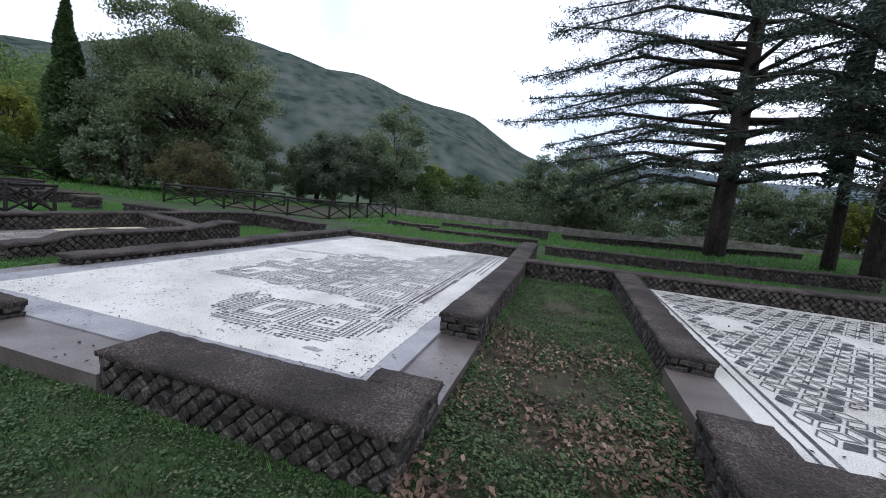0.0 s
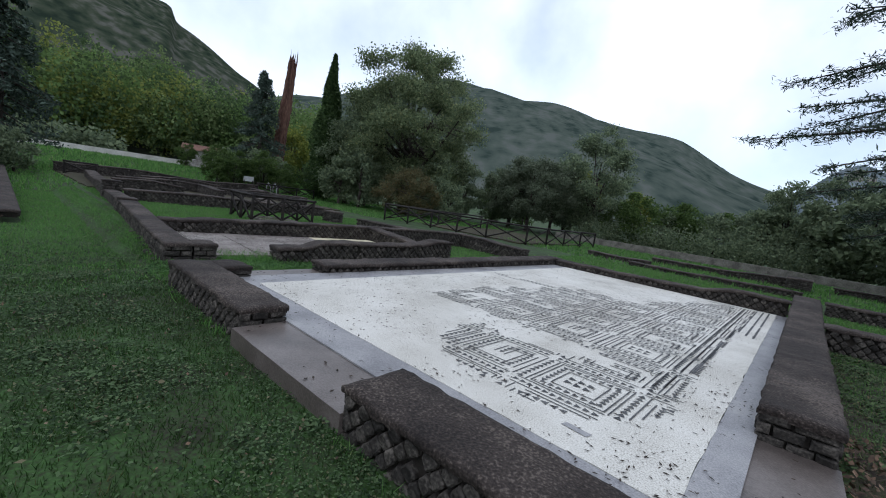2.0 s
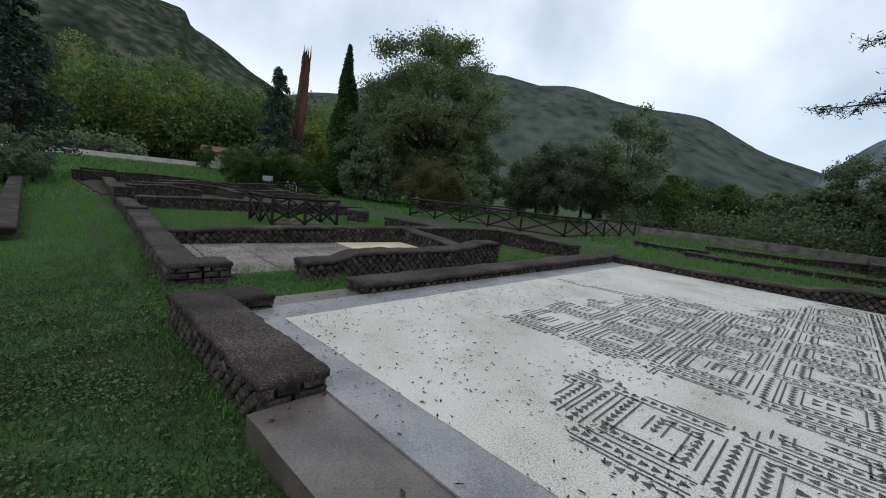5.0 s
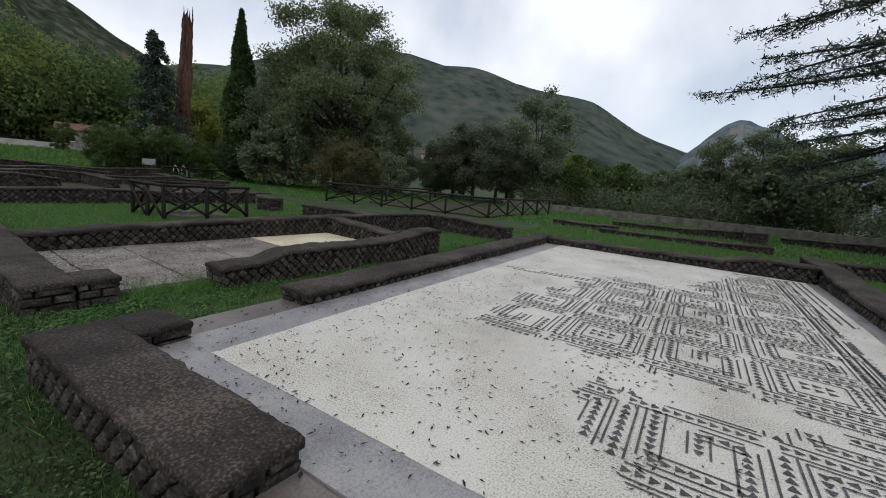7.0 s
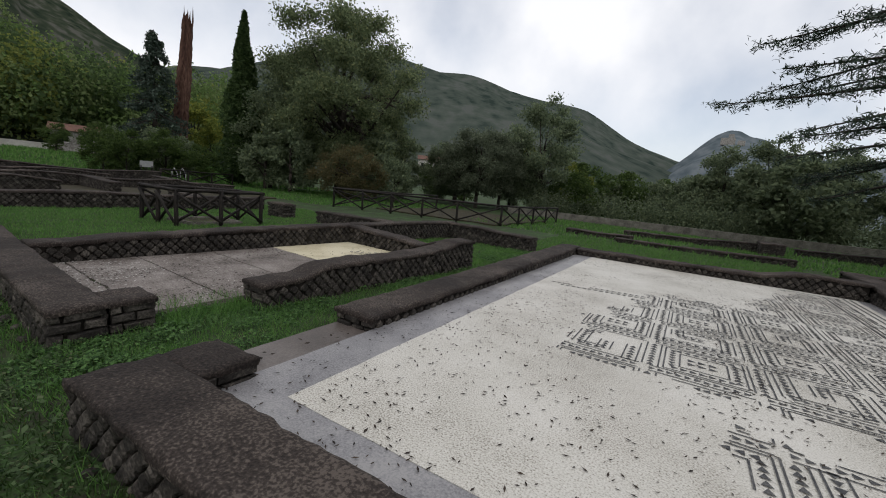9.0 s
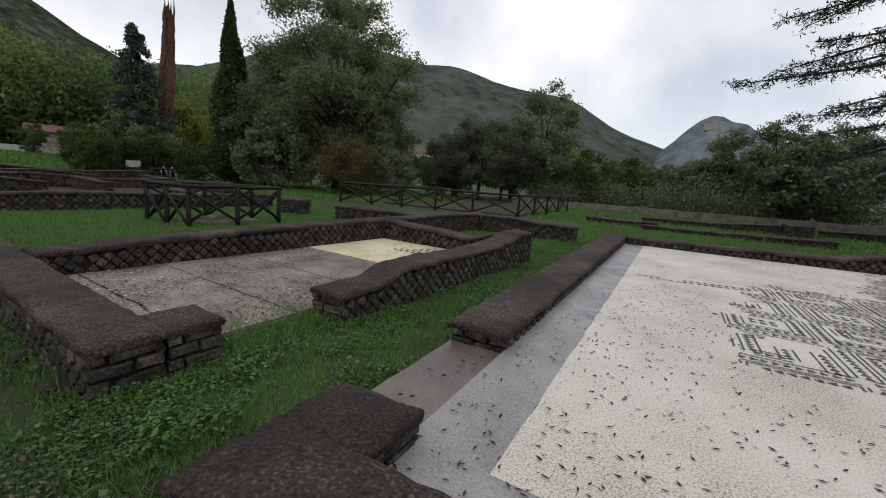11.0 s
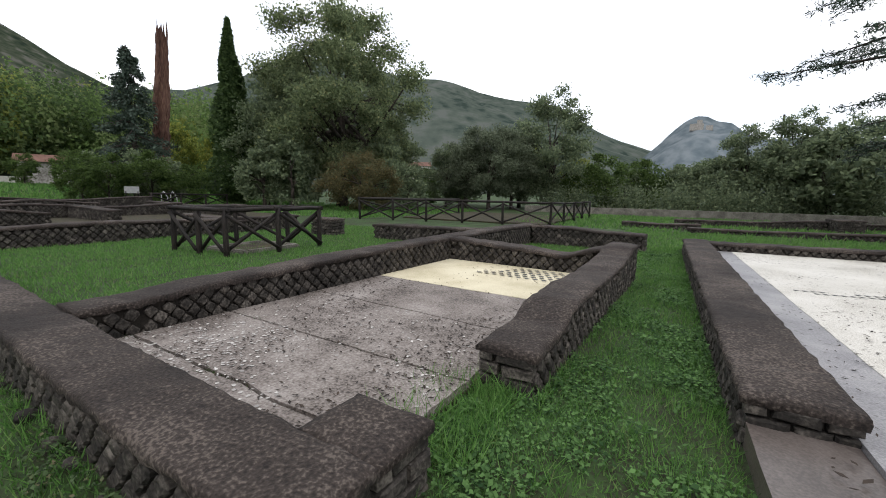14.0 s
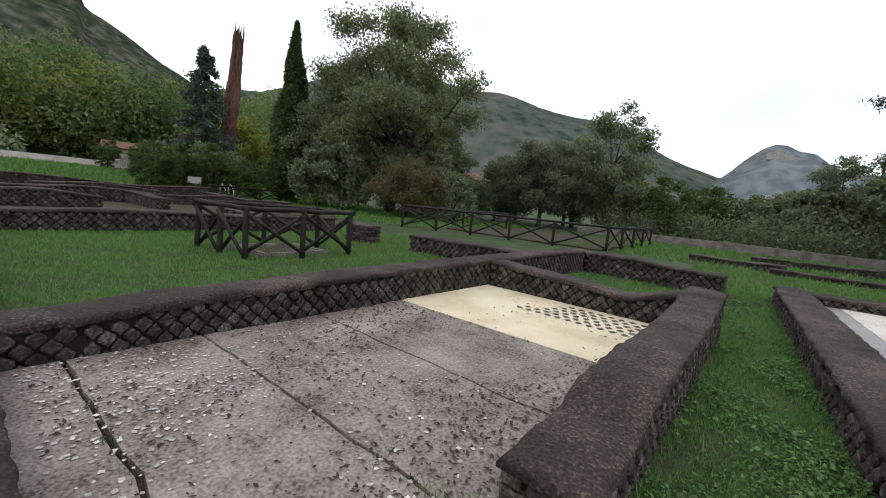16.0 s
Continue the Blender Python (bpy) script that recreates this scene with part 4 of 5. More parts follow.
again(yellow, *polar(39, 60), 50, 0.9, 0, "yellowing deciduous tree beyond the oak")
again(yellow, *polar(10, 60), 200, 0.8, 0, "yellow-green tree in the valley")
again(yellow, *polar(56, 62), 90, 1.1, 0, "yellowing tree behind the oak")
bush = stand(leafy_tree("shrub", "rounded bright green shrub", 5.6, 4.6, 0.1, M_BUSH, 6500, 0.115, 70, 0.1, 67, cat="shrub"), *polar(6.0, 40))
for az, d, k in ((1.0, 44, 0.95), (-2.5, 47, 0.9), (3.5, 47, 0.95), (10, 42, 0.7), (-4.5, 50, 1.0), (30.3, 56, 0.9), (25, 55, 1.3)):
    again(bush, *polar(az, d), az * 37, k, 0, "rounded green shrub in the hedge line")
laurel = stand(leafy_tree("laurel_tree", "dark laurel tree with an uneven top", 6.6, 5.0, 0.2, M_DARKLEAF, 12000, 0.12, 80, 0.16, 68), *polar(-6, 46), 0, 0.85)
for az, d, k in ((-11, 46, 0.95), (-15, 45, 1.1), (-19.5, 46, 1.0), (-24, 46, 0.95), (1, 52, 0.65), (-30, 46, 0.75), (-35, 48, 0.7)):
    again(laurel, *polar(az, d), az * 51, k, 0, "dark laurel tree in the boundary hedge")
for az, d, k in ((-15, 45, 0.9), (-20, 47, 1.0), (-25.5, 47, 0.85), (-31, 49, 0.8), (-36, 53, 0.8), (-40, 56, 0.9)):
    again(laurel, *polar(az, d, (7.5, -3.1)), az * 23, k, 0, "dark laurel tree behind the boundary wall")
for az, d, k in ((-9, 44, 0.66), (-13.5, 43, 0.72), (-18, 47, 0.7)):
    again(holm, *polar(az, d), az * 29, k, 0, "dark tree with a ragged pointed top")
for az, d, k in ((-33, 46, 1.1), (-37, 49, 1.2), (-29.5, 45, 0.9)):
    again(yellow, *polar(az, d, (7.5, -3.1)), az * 11, 0.62 * k, 0.3, "yellow-green shrub behind the boundary wall")
for az, d, k in ((75.0, 63, 0.62), (71.6, 60, 0.75), (71.2, 44, 0.75), (69, 42, 0.75), (65, 43, 0.85), (61, 41, 0.65)):
    again(bush, *polar(az, d), az * 13, k, 0, "dense green shrub at the foot of the cypress trees")
for az, d, k in ((70, 46, 1.1), (66, 46, 1.25), (63, 45, 1.1)):
    again(dark, *polar(az, d), az * 17, k, 0, "dark green evergreen shrub")
for az, d, k in ((-2.5, 43, 1.15), (-7.5, 43, 1.45), (-12.5, 42, 1.6), (-16.5, 41, 1.8), (3.5, 43, 1.05)):
    again(dark, *polar(az, d), az * 31, k, 0, "dark pointed evergreen in the boundary hedge")
for az, d, k in ((93.4, 31, 0.75), (96, 29, 0.85), (98.5, 27, 0.8)):
    again(dark, *polar(az, d), az * 7, k, 0, "dark green evergreen shrub at the foot of the firs")
again(yellow, *polar(62.2, 72), 20, 1.05, 0, "yellowing tree behind the cypress trees")


def cypress(name, label, h, r, seed, mat, n=9000):
    rnd, rng = random.Random(seed), np.random.default_rng(seed)
    root = tagged(new(name), label, "tree")
    part("trunk", tube_bm(bmesh.new(), (0, 0, -0.3), (0, 0, h * 0.9), 0.28, 0.05, 9, 4, 0.05, rnd), M_BARK, root)
    f = rng.random(n) ** 0.9
    prof = np.clip(np.minimum(f * 7 + 0.35, 1) * (1 - f) ** 0.85, 0.03, 1)
    a = rng.uniform(0, 2 * np.pi, n)
    q = rng.random(n) ** 0.4 * (1 + 0.25 * np.sin(a * 3 + f * 17))
    p = np.c_[np.cos(a) * q * prof * r, np.sin(a) * q * prof * r, 0.3 + f * (h - 0.3)]
    nq = cards(p, 0.22, rng, 0.0, 0.4)
    child("crown", quads("crown", nq, mat), root, "narrow upright crown")
    return root


stand(cypress("cypress_tree", "tall narrow dark green cypress", 16.6, 2.5, 71, M_CYP, 19000), *polar(56.3, 42))


def dead_cypress(h, seed):
    """One shaggy column of dead wood, broken off in splinters."""
    rnd = random.Random(seed)
    root = tagged(new("dead_cypress"), "dead red-brown cypress trunk with a splintered top", "dead tree")
    v, f, n, rows = [], [], 22, 46
    spike = [rnd.uniform(0.84, 1.0) for _ in range(n)]
    for j in range(rows + 1):
        for k in range(n):
            a, q = 2 * math.pi * k / n, j / rows
            z = h * q * (spike[k] if q > 0.6 else 1 - (1 - spike[k]) * q / 0.6)
            r = (0.85 - 0.36 * (z / h) ** 1.5) * (1 + 0.28 * hash_noise(math.cos(a) * 2.5, math.sin(a) * 2.5, 1, z * 0.22) + rnd.uniform(-0.12, 0.12))
            v.append((math.cos(a) * r + 0.062 * z, math.sin(a) * r, z))
    for j in range(rows):
        for k in range(n):
            f.append((j * n + k, j * n + (k + 1) % n, (j + 1) * n + (k + 1) % n, (j + 1) * n + k))
    child("trunk", data("trunk", v, f, M_DEADBARK), root, "shaggy red-brown bark")
    return root


stand(dead_cypress(19.4, 72), *polar(63.9, 55), 63)


def fir(h, w, seed, label, n_br=70, per=130, low=0.12, mat=None, name="fir_tree"):
    """A drooping conifer: whorls of branches with hanging sprays."""
    rnd, rng = random.Random(seed), np.random.default_rng(seed)
    root = tagged(new(name), label, "tree")
    bm = tube_bm(bmesh.new(), (0, 0, -0.3), (0, 0, h), 0.022 * h, 0.03, 9, 5, 0.08, rnd)
    pts = []
    for q in range(n_br):
        f = low + (1 - low) * (q / n_br)
        z, a = f * h, rnd.uniform(0, 6.283)
        length = w / 2 * (1 - f) ** 0.85 * rnd.uniform(0.6, 1.15) + 0.3
        tip = Vector((math.cos(a) * length, math.sin(a) * length, z - 0.4 * length))
        tube_bm(bm, (0, 0, z), tip, 0.07, 0.015, 5, 2, 0.05, rnd)
        s = rng.uniform(0.15, 1, per) ** 0.8
        c = np.array([0, 0, z]) + s[:, None] * (np.array(tip) - np.array([0, 0, z]))
        c += rng.normal(size=(per, 3)) * np.array([0.22, 0.22, 0.1]) * (0.5 + length * 0.2)
        c[:, 2] -= rng.random(per) * 0.5
        pts.append(c)
    part("trunk", bm, M_BARK, root)
    child("crown", quads("crown", cards(np.concatenate(pts), 0.17, rng, 0.2, 0.45), mat or M_CEDAR), root, "drooping dark branches")
    return root


fir_1 = stand(fir(15.2, 9.5, 73, "tall drooping fir with a bent tip", 110, 120, 0.2), *polar(66.2, 52))
again(fir_1, *polar(93.8, 38), 40, 1.0, 0, "dark fir at the edge of the lawn")
again(fir_1, *polar(100, 33), 100, 1.05, 0, "dark fir at the edge of the lawn")
again(fir_1, *polar(107, 30), 190, 1.0, 0, "dark fir at the edge of the lawn")


def cedar(h, reach, seed, label, first=4.4, levels=21, extra=()):
    """A cedar: thick trunk and level tiers of long branches that carry flat sprays of needles."""
    rnd, rng = random.Random(seed), np.random.default_rng(seed)
    root = tagged(new("cedar_tree"), label, "tree")
    bm = tube_bm(bmesh.new(), (0, 0, -0.4), (0.1, 0, h * 0.7), 0.62, 0.32, 14, 8, 0.04, rnd)
    tube_bm(bm, (0.1, 0, h * 0.7), (0.2, 0.1, h), 0.32, 0.06, 9, 4, 0.06, rnd)
    pts = []
    jobs = [(z, a, length) for z, a, length in extra]
    for q in range(levels):
        z = first + (h - first) * (q / levels)
        for _ in range(3):
            length = reach * (1 - 0.85 * ((z - first) / (h - first)) ** 1.3) * rnd.uniform(0.45, 1.0)
            jobs.append((z + rnd.uniform(-0.3, 0.3), rnd.uniform(0, 6.283), length))
    for z, a, length in jobs:
        d = Vector((math.cos(a), math.sin(a), 0))
        s1 = Vector((0, 0, z)) + d * length * 0.45 + Vector((0, 0, 0.05 * length))
        tip = Vector((0, 0, z)) + d * length + Vector((0, 0, rnd.uniform(-0.17, 0.03) * length))
        tube_bm(bm, (0, 0, z), s1, 0.17, 0.1, 6, 2, 0.05, rnd)
        tube_bm(bm, s1, tip, 0.1, 0.02, 5, 2, 0.08, rnd)
        side = Vector((-d.y, d.x, 0))
        n_tw = max(4, int(length * 2.4))
        for k in range(n_tw):
            f = 0.22 + 0.78 * (k + rnd.random()) / n_tw
            o = (Vector((0, 0, z)).lerp(s1, f / 0.45) if f < 0.45 else s1.lerp(tip, (f - 0.45) / 0.55))
            tl = length * 0.16 * (1.25 - f) * rnd.uniform(0.5, 1.3) + 0.25
            e = o + side * rnd.choice((-1, 1)) * tl + d * tl * 0.7 + Vector((0, 0, rnd.uniform(-0.3, 0.05) * tl))
            tube_bm(bm, o, e, 0.022, 0.006, 4, 1)
            m = int(18 + tl * 24)
            s = rng.random(m)[:, None]
            c = np.array(o) + s * (np.array(e) - np.array(o)) + rng.normal(size=(m, 3)) * np.array([0.18, 0.18, 0.08]) - np.array([0, 0, 0.22]) * rng.random((m, 1)) ** 2
            pts.append(c)
    part("trunk", bm, M_BARK, root, "thick dark trunk with level branches")
    child("crown", quads("crown", cards(np.concatenate(pts), 0.13, rng, 0.35, 0.22), M_CEDAR), root, "flat sprays of dark needles")
    return root


big = stand(cedar(23, 11.5, 81, "large spreading cedar with level branches", extra=((7.6, 3.02, 14.0), (5.2, 3.3, 11.0), (9.5, 2.85, 12.5), (4.2, 2.9, 9.0), (10.8, 3.2, 12.5), (12.2, 2.95, 11.5), (13.5, 3.3, 11.0), (8.6, 3.4, 12.0), (11.4, 3.5, 11.5), (14.8, 3.05, 10.5), (16.0, 3.3, 9.5), (9.0, 2.6, 12.0), (6.4, 2.7, 11.0))), 16.4, 24.6)
again(big, *polar(-51.0, 30), 70, 0.95, 0, "tall cedar beside the lawn")
thin = fir(15, 4.4, 83, "thin dark conifer with hanging branches", 40, 90, 0.35, name="fir_tree")
stand(thin, *polar(-47, 31))


# ---- wooded hills and far mountains ----
def crest(table, az):
    table = sorted(table)
    if az <= table[0][0]:
        return table[0][1]
    for (a, p), (b, q) in zip(table, table[1:]):
        if az <= b:
            f = (az - a) / (b - a)
            return p + (q - p) * f
    return table[-1][1]


def ridge(name, table, r0, r1, z0, mat, label, rough, rows=22, step=0.5, power=1.0):
    lo, hi = min(t[0] for t in table), max(t[0] for t in table)
    n = int((hi - lo) / step)
    v, f = [], []
    for i in range(n + 1):
        az = lo + (hi - lo) * i / n
        zt = 1.5 + r1 * math.tan(radians(crest(table, az)))
        for j in range(rows + 1):
            s = j / rows
            r = r0 + (r1 - r0) * s
            x, y = polar(az, r, (0, -1))
            z = z0 + (zt - z0) * s ** power + rough * r1 * (0.5 + 0.5 * s) * (0.02 * hash_noise(x / r1, y / r1, 6, 3) + 0.0008 * hash_noise(x / r1, y / r1, 40, 5)) * (s > 0)
            v.append((x, y, z))
        x, y = polar(az, r1 * 1.1, (0, -1))
        v.append((x, y, z0 - 5))
    k = rows + 2
    for i in range(n):
        for j in range(k - 1):
            a = i * k + j
            f.append((a, a + k, a + k + 1, a + 1))
    return tagged(new(name, data(name, v, f, mat, True)), label, "hill", kind="structure")


LEFT = [(57, 7), (61, 8.6), (65, 10.0), (70, 11.8), (73, 13.1), (76.4, 14.4), (77.1, 16.1), (81, 17.2), (87, 19.3), (100, 22), (115, 21), (135, 17), (160, 12), (200, 9), (240, 9), (290, 8), (322, 6)]
ridge("backdrop_1", LEFT, 84, 420, 2.5, M_HILL, "steep wooded hill with a cliff", 1.0, 26)
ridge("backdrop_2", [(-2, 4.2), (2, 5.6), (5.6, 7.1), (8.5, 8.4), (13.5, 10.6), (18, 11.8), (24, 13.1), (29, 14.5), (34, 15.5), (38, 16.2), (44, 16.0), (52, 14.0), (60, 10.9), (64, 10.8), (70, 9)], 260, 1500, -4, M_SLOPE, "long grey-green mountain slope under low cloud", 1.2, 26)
ridge("backdrop_3", [(-40, 3), (-20, 3.6), (-10, 4.2), (-2, 4.8), (3, 6.3), (6, 7.3), (9, 8.6), (14, 9.4), (20, 9)], 900, 2300, -4, M_MOUNT, "far ridge with blue-grey haze in its colour", 1.0, 16)
ridge("backdrop_4", [(-75, 4.5), (-50, 5), (-34, 5.0), (-24, 5.6), (-17, 6.0), (-12, 6.3), (-9, 6.7), (-7.2, 7.5), (-5.9, 8.6), (-4.5, 8.7), (-3.4, 9.2), (-2.4, 9.3), (-1.2, 8.7), (0.8, 7.2), (2.4, 5.6), (5, 3)], 300, 900, -4, M_MOUNT, "rounded wooded hill beyond the valley, coloured with blue haze", 1.8, 26, 0.3)


def hill_z(az, r):
    zt = 1.5 + 420 * math.tan(radians(crest(LEFT, az)))
    s = max(0, (r - 84) / 336)
    return 2.5 + (zt - 2.5) * s


rng = np.random.default_rng(91)
M_WOOD_A = leaf_mat("wood_foliage_green", (0.092, 0.149, 0.046), (0.172, 0.260, 0.082))
M_WOOD_B = leaf_mat("wood_foliage_dark", (0.049, 0.080, 0.032), (0.096, 0.147, 0.056))
M_WOOD_C = leaf_mat("wood_foliage_yellow", (0.156, 0.186, 0.046), (0.263, 0.294, 0.076))
M_WOOD_D = leaf_mat("wood_foliage_olive", (0.111, 0.155, 0.059), (0.205, 0.265, 0.103))
wood_sets = [[], [], [], []]
for q in range(215):
    az, r = rng.uniform(58, 126), 82 + 34 * rng.random() ** 1.2
    x, y = polar(az, r, (0, -1))
    z, h, w = hill_z(az, r) * 0.8, rng.uniform(10, 17), rng.uniform(3.6, 6.6)
    n, lobes = 950, 13
    lv = rng.normal(size=(lobes, 3))
    lv /= np.linalg.norm(lv, axis=1)[:, None]
    pick = rng.integers(0, lobes, n)
    v = lv[pick] * 0.62 + 0.42 * (lambda k: k / np.linalg.norm(k, axis=1)[:, None])(rng.normal(size=(n, 3)))
    v *= rng.uniform(0.9, 1.1, (n, 1))
    p = np.array([x, y, z + h * 0.5]) + v * np.array([w, w, h * 0.5])
    wood_sets[rng.choice(4, p=[0.38, 0.27, 0.15, 0.2])].append(p)
for pts, mat, word in zip(wood_sets, (M_WOOD_A, M_WOOD_B, M_WOOD_C, M_WOOD_D), ("green deciduous", "dark evergreen", "yellow autumn", "olive-green")):
    tagged(new("woodland", quads("woodland", cards(np.concatenate(pts), 0.3, rng, 0.2, 0.7), mat)), word + " trees in the woods on the hillside", "woods", kind="stuff")
hedge = []
for q in range(31):
    x, y = -70 - rng.random() * 3, -40 + 1.6 * q
    n = 240
    hedge.append(np.array([x, y, ground_z(x, y) + 1.7]) + rng.normal(size=(n, 3)) * np.array([1.1, 1.2, 0.8]))
tagged(new("hedge", quads("hedge", cards(np.concatenate(hedge), 0.3, rng, 0.1, 0.7), M_DARKLEAF)), "dark clipped hedge above the road wall", "hedge", kind="stuff")

low = []
for q in range(64):
    x, y = -12 + 0.95 * q + rng.random(), 38 + rng.random() * 1.5
    n = 560
    low.append(np.array([x, y, ground_z(x, y) + 1.1]) + rng.normal(size=(n, 3)) * np.array([0.7, 0.6, 0.75]))
low = np.concatenate(low)
tagged(new("hedge", quads("hedge", cards(low[low[:, 2] > -0.3], 0.095, rng, 0.1, 0.7), M_DARKLEAF)), "dense dark hedge behind the boundary wall", "hedge", kind="stuff")

# ---- road wall, houses, pole ----
road = tagged(new("road_wall", data("road_wall", *(lambda b: ([tuple(v.co) for v in b.verts], [[v.index for v in f.verts] for f in b.faces]))(box_bm(-66.5, -66.1, -45, 17, 1.0, 2.25)), M_PLASTER)), "pale stone wall along the road above the slope", "wall", kind="structure")


def house(name, label, x, y, z, wx, wy, h, turn, wall_mat, windows):
    root = tagged(new(name), label, "house")
    part("wall", box_bm(-wx / 2, wx / 2, -wy / 2, wy / 2, -2, h, 0.03), wall_mat, root, "weathered plaster walls")
    bm = bmesh.new()
    o = 0.4
    a = [bm.verts.new(c) for c in ((-wx / 2 - o, -wy / 2 - o, h), (wx / 2 + o, -wy / 2 - o, h), (wx / 2 + o, wy / 2 + o, h), (-wx / 2 - o, wy / 2 + o, h), (-wx / 2 - o, 0, h + wy * 0.24), (wx / 2 + o, 0, h + wy * 0.24))]
    for f in ((0, 1, 5, 4), (2, 3, 4, 5), (0, 4, 3), (1, 2, 5), (3, 2, 1, 0)):
        bm.faces.new([a[k] for k in f])
    part("roof", bm, M_TILE, root, "red-brown tiled roof")
    for k in range(windows):
        c = -wx / 2 + wx * (k + 0.5) / windows
        win = part("window", box_bm(c - 0.45, c + 0.45, -wy / 2 - 0.05, -wy / 2 + 0.05, h * 0.45, h * 0.45 + 1.2), M_GLASS, root, "dark window")
        part("frame", box_bm(c - 0.55, c + 0.55, -wy / 2 - 0.1, -wy / 2 - 0.052, h * 0.45 - 0.1, h * 0.45), M_PLASTER, win)
    root.matrix_basis = Matrix.Translation((x, y, z)) @ Matrix.Rotation(radians(turn), 4, "Z")
    return root


hx, hy = polar(73.3, 70)
house("house", "small roadside house with a red-brown tiled roof", hx, hy, 1.5, 4.6, 4, 2.6, 70, M_OLDWALL, 2)
hx, hy = polar(32.2, 130)
house("house", "distant white house with a red roof", hx, hy, 5.5, 8, 6, 4.0, 34, M_PLASTER, 3)


def castle_ruin(az, r, z):
    """A broken castle on the far hill: a stretch of wall, a keep and a lower yard wall."""
    root = tagged(new("castle_ruin"), "small pale stone castle ruin on the wooded hill", "castle")
    part("wall", box_bm(-13, 5, -3, 3, -4, 6, 0.2), M_OLDWALL, root, "broken pale curtain wall")
    part("tower", box_bm(-4, 3, -4, 3, -4, 11, 0.2), M_OLDWALL, root, "square stone keep")
    part("wall", box_bm(8, 17, -2, 2, -5, 2.5, 0.2), M_OLDWALL, root, "low yard wall")
    x, y = polar(az, r)
    root.matrix_basis = Matrix.Translation((x, y, z)) @ Matrix.Rotation(radians(az), 4, "Z")
    return root


castle_ruin(-2.9, 735, 106)


def utility_pole(x, y, h):
    root = tagged(new("utility_pole"), "dark wooden utility pole in the hedge line", "pole")
    part("pole", tube_bm(bmesh.new(), (0, 0, -0.4), (0, 0, h), 0.16, 0.11, 10, 3), M_WOOD, root)
    part("crossarm", box_bm(-0.06, 0.06, -0.4, 0.4, h - 0.35, h - 0.25, 0.01), M_WOOD, root)
    root.matrix_basis = Matrix.Translation((x, y, ground_z(x, y)))
    return root


utility_pole(*polar(-11.4, 62), 11.4)


# ---- rustic log fences ----
def fence(label, posts, height=0.98, closed=False, r=0.07, seed=1):
    """Round dark posts, two-line top rails and crossed braces in every bay."""
    rnd = random.Random(seed)
    root = tagged(new("log_fence"), label, "fence", "rustic log fences")
    pts = [Vector((x, y, ground_z(x, y))) for x, y in posts]
    for p in pts:
        part("post", tube_bm(bmesh.new(), p - Vector((0, 0, 0.15)), p + Vector((rnd.uniform(-0.015, 0.015), rnd.uniform(-0.015, 0.015), height + 0.03)), r * 1.1, r, 9, 3, 0.008, rnd), M_WOOD, root)
    pairs = list(zip(pts, pts[1:])) + ([(pts[-1], pts[0])] if closed else [])
    up = Vector((0, 0, 1))
    for a, b in pairs:
        d = (b - a).normalized()
        side = Vector((-d.y, d.x, 0)) * r * 1.1
        part("rail", tube_bm(bmesh.new(), a + up * (height - 0.02) - d * 0.1, b + up * (height - 0.02) + d * 0.1, r * 0.95, r * 0.8, 8, 3, 0.012, rnd), M_WOOD, root)
        part("brace", tube_bm(bmesh.new(), a + up * 0.1 + side, b + up * (height - 0.12) + side, r * 0.75, r * 0.65, 7, 3, 0.012, rnd), M_WOOD, root)
        part("brace", tube_bm(bmesh.new(), a + up * (height - 0.12) - side, b + up * 0.1 - side, r * 0.75, r * 0.65, 7, 3, 0.012, rnd), M_WOOD, root)
    return root


fence("dark log fence round a sunken pit on the lawn", [(-11.25, 3.7), (-10.35, 3.72), (-9.55, 3.82), (-9.2, 4.85), (-9.3, 6.2), (-10.3, 6.05), (-11.05, 5.1)], 1.0, closed=True, r=0.054, seed=2)
fence("long dark log fence enclosing excavated ground", [(-14.6, 25.0), (-15.1, 20.2), (-15.6, 15.3), (-13.9, 15.9), (-12.2, 16.4), (-10.4, 16.9), (-8.5, 17.5), (-6.5, 18.9), (-6.35, 21.2), (-6.25, 23.5), (-6.2, 26.0), (-6.15, 28.5)], 1.12, r=0.06, seed=3)
fence("short dark log fence beside the ruins", [(-30.3, 0.35), (-30.2, 1.95)], 0.9, seed=4)
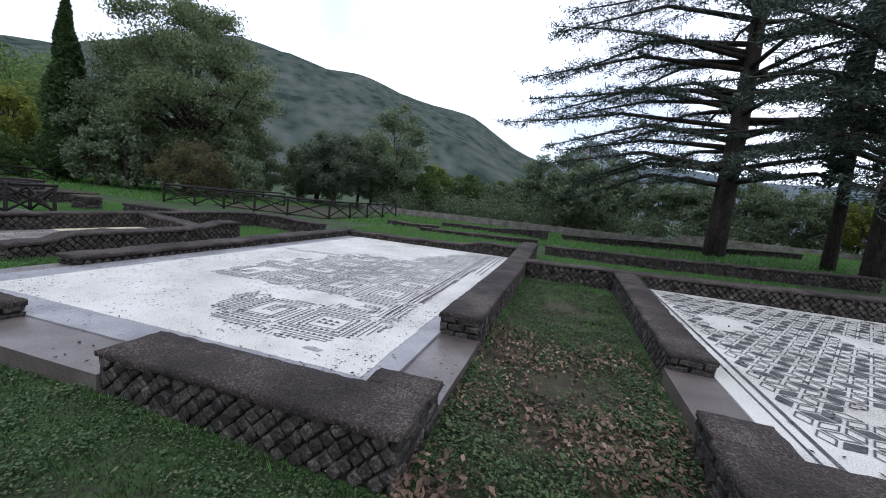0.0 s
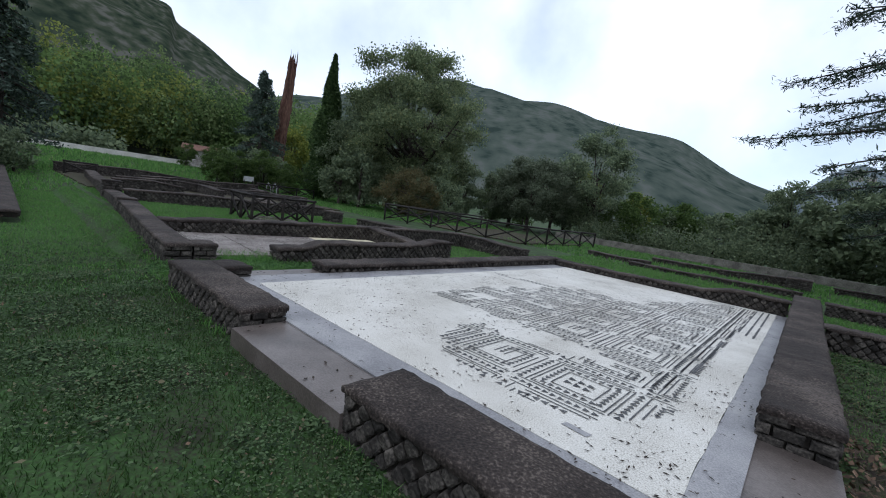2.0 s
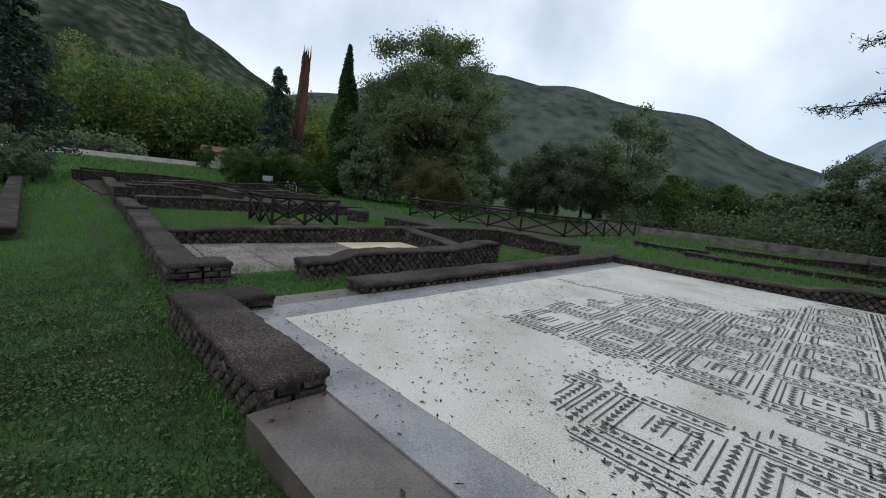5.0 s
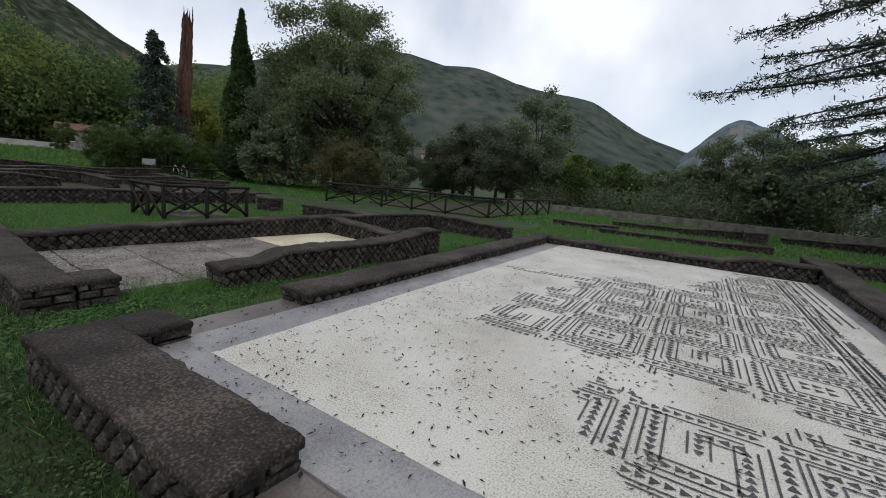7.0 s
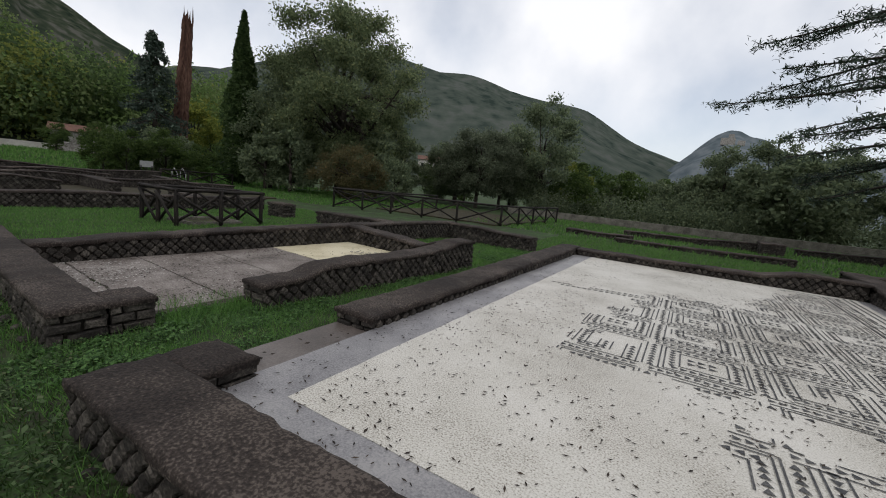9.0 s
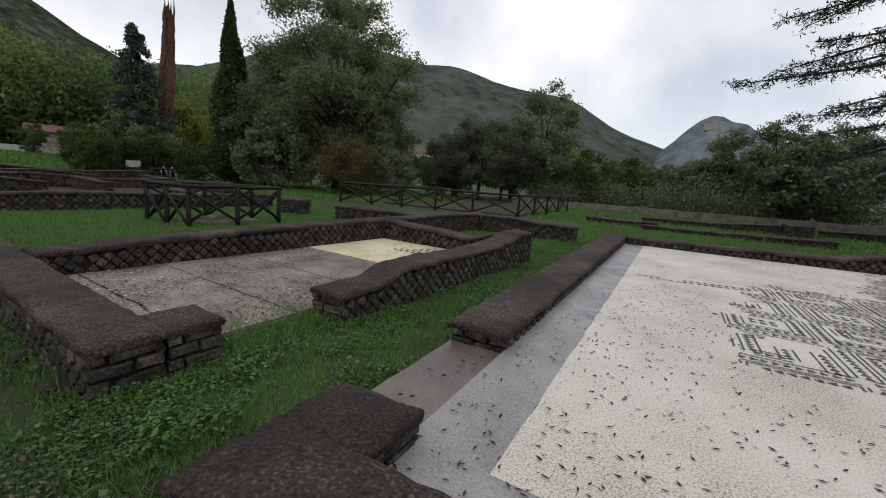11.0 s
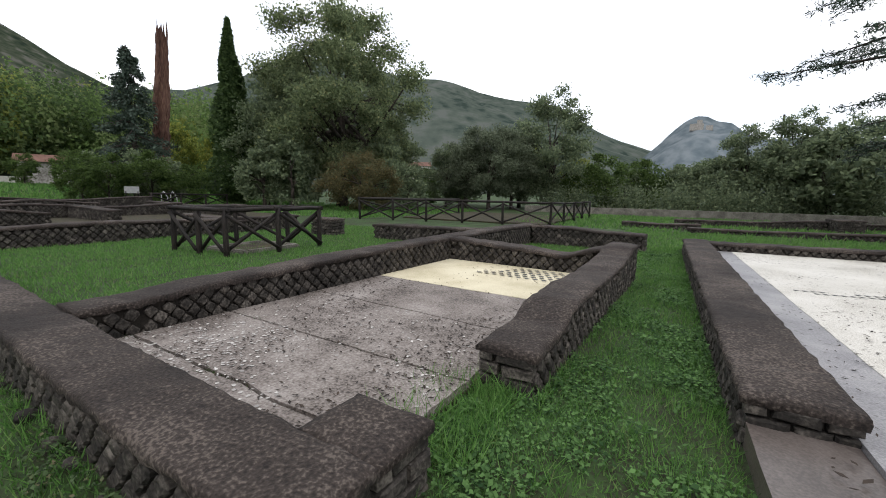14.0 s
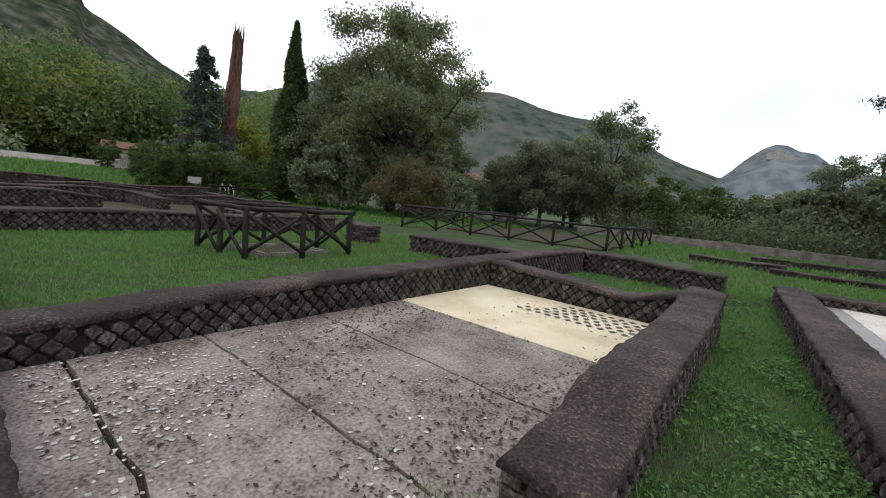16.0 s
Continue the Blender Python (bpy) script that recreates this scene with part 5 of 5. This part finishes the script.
fence("distant dark log fence among the ruins", [(-34.0, 14.4), (-34.4, 16.7), (-35.5, 19.3), (-36.7, 22.0)], 1.0, seed=5)
fence("short dark log fence at the lawn's edge", [(-34, -5.2), (-36.5, -4.9)], 1.0, seed=6)

pit = tagged(new("stone_basin"), "stone-edged pit with dark soil inside the fence", "pit")
part("soil", box_bm(-10.75, -9.6, 4.3, 5.6, -0.2, -0.06, 0.03), M_SOIL, pit, "dark bare soil")
for k, (bx0, bx1, by0, by1) in enumerate(((-10.85, -9.5, 4.16, 4.3), (-10.85, -9.5, 5.6, 5.74), (-10.89, -10.75, 4.3, 5.6), (-9.6, -9.47, 4.3, 5.6))):
    part("kerb", box_bm(bx0, bx1, by0, by1, -0.25, -0.01, 0.03), M_PALE, pit, "worn pale stone kerb")

# ---- sign and hand rails by the far shrubs ----
sign = tagged(new("sign_board"), "small pale information board on two posts", "sign")
part("panel", box_bm(-0.03, 0.03, -0.5, 0.5, 0.95, 1.5, 0.01), M_METAL, sign, "pale panel")
for q in (-0.4, 0.4):
    part("post", tube_bm(bmesh.new(), (0, q, -0.2), (0, q, 1.1), 0.05, 0.05, 8, 1), M_WOOD, sign)
sx, sy = polar(67.0, 41)
sign.matrix_basis = Matrix.Translation((sx, sy, ground_z(sx, sy))) @ Matrix.Rotation(radians(-20), 4, "Z")
rail = tagged(new("hand_rail"), "bent grey metal hand rail by the steps", "railing")
for q in (0.0, 0.7):
    bm = tube_bm(bmesh.new(), (0, q, -0.1), (0, q, 0.95), 0.03, 0.03, 8, 1)
    tube_bm(bm, (0, q, 0.95), (0.35, q, 1.15), 0.03, 0.03, 8, 1)
    tube_bm(bm, (0.35, q, 1.15), (0.9, q, 0.7), 0.03, 0.03, 8, 1)
    tube_bm(bm, (0.9, q, 0.7), (0.95, q, -0.1), 0.03, 0.03, 8, 1)
    part("tube", bm, M_METAL, rail)
rx_, ry_ = polar(64.3, 39)
rail.matrix_basis = Matrix.Translation((rx_, ry_, ground_z(rx_, ry_)))
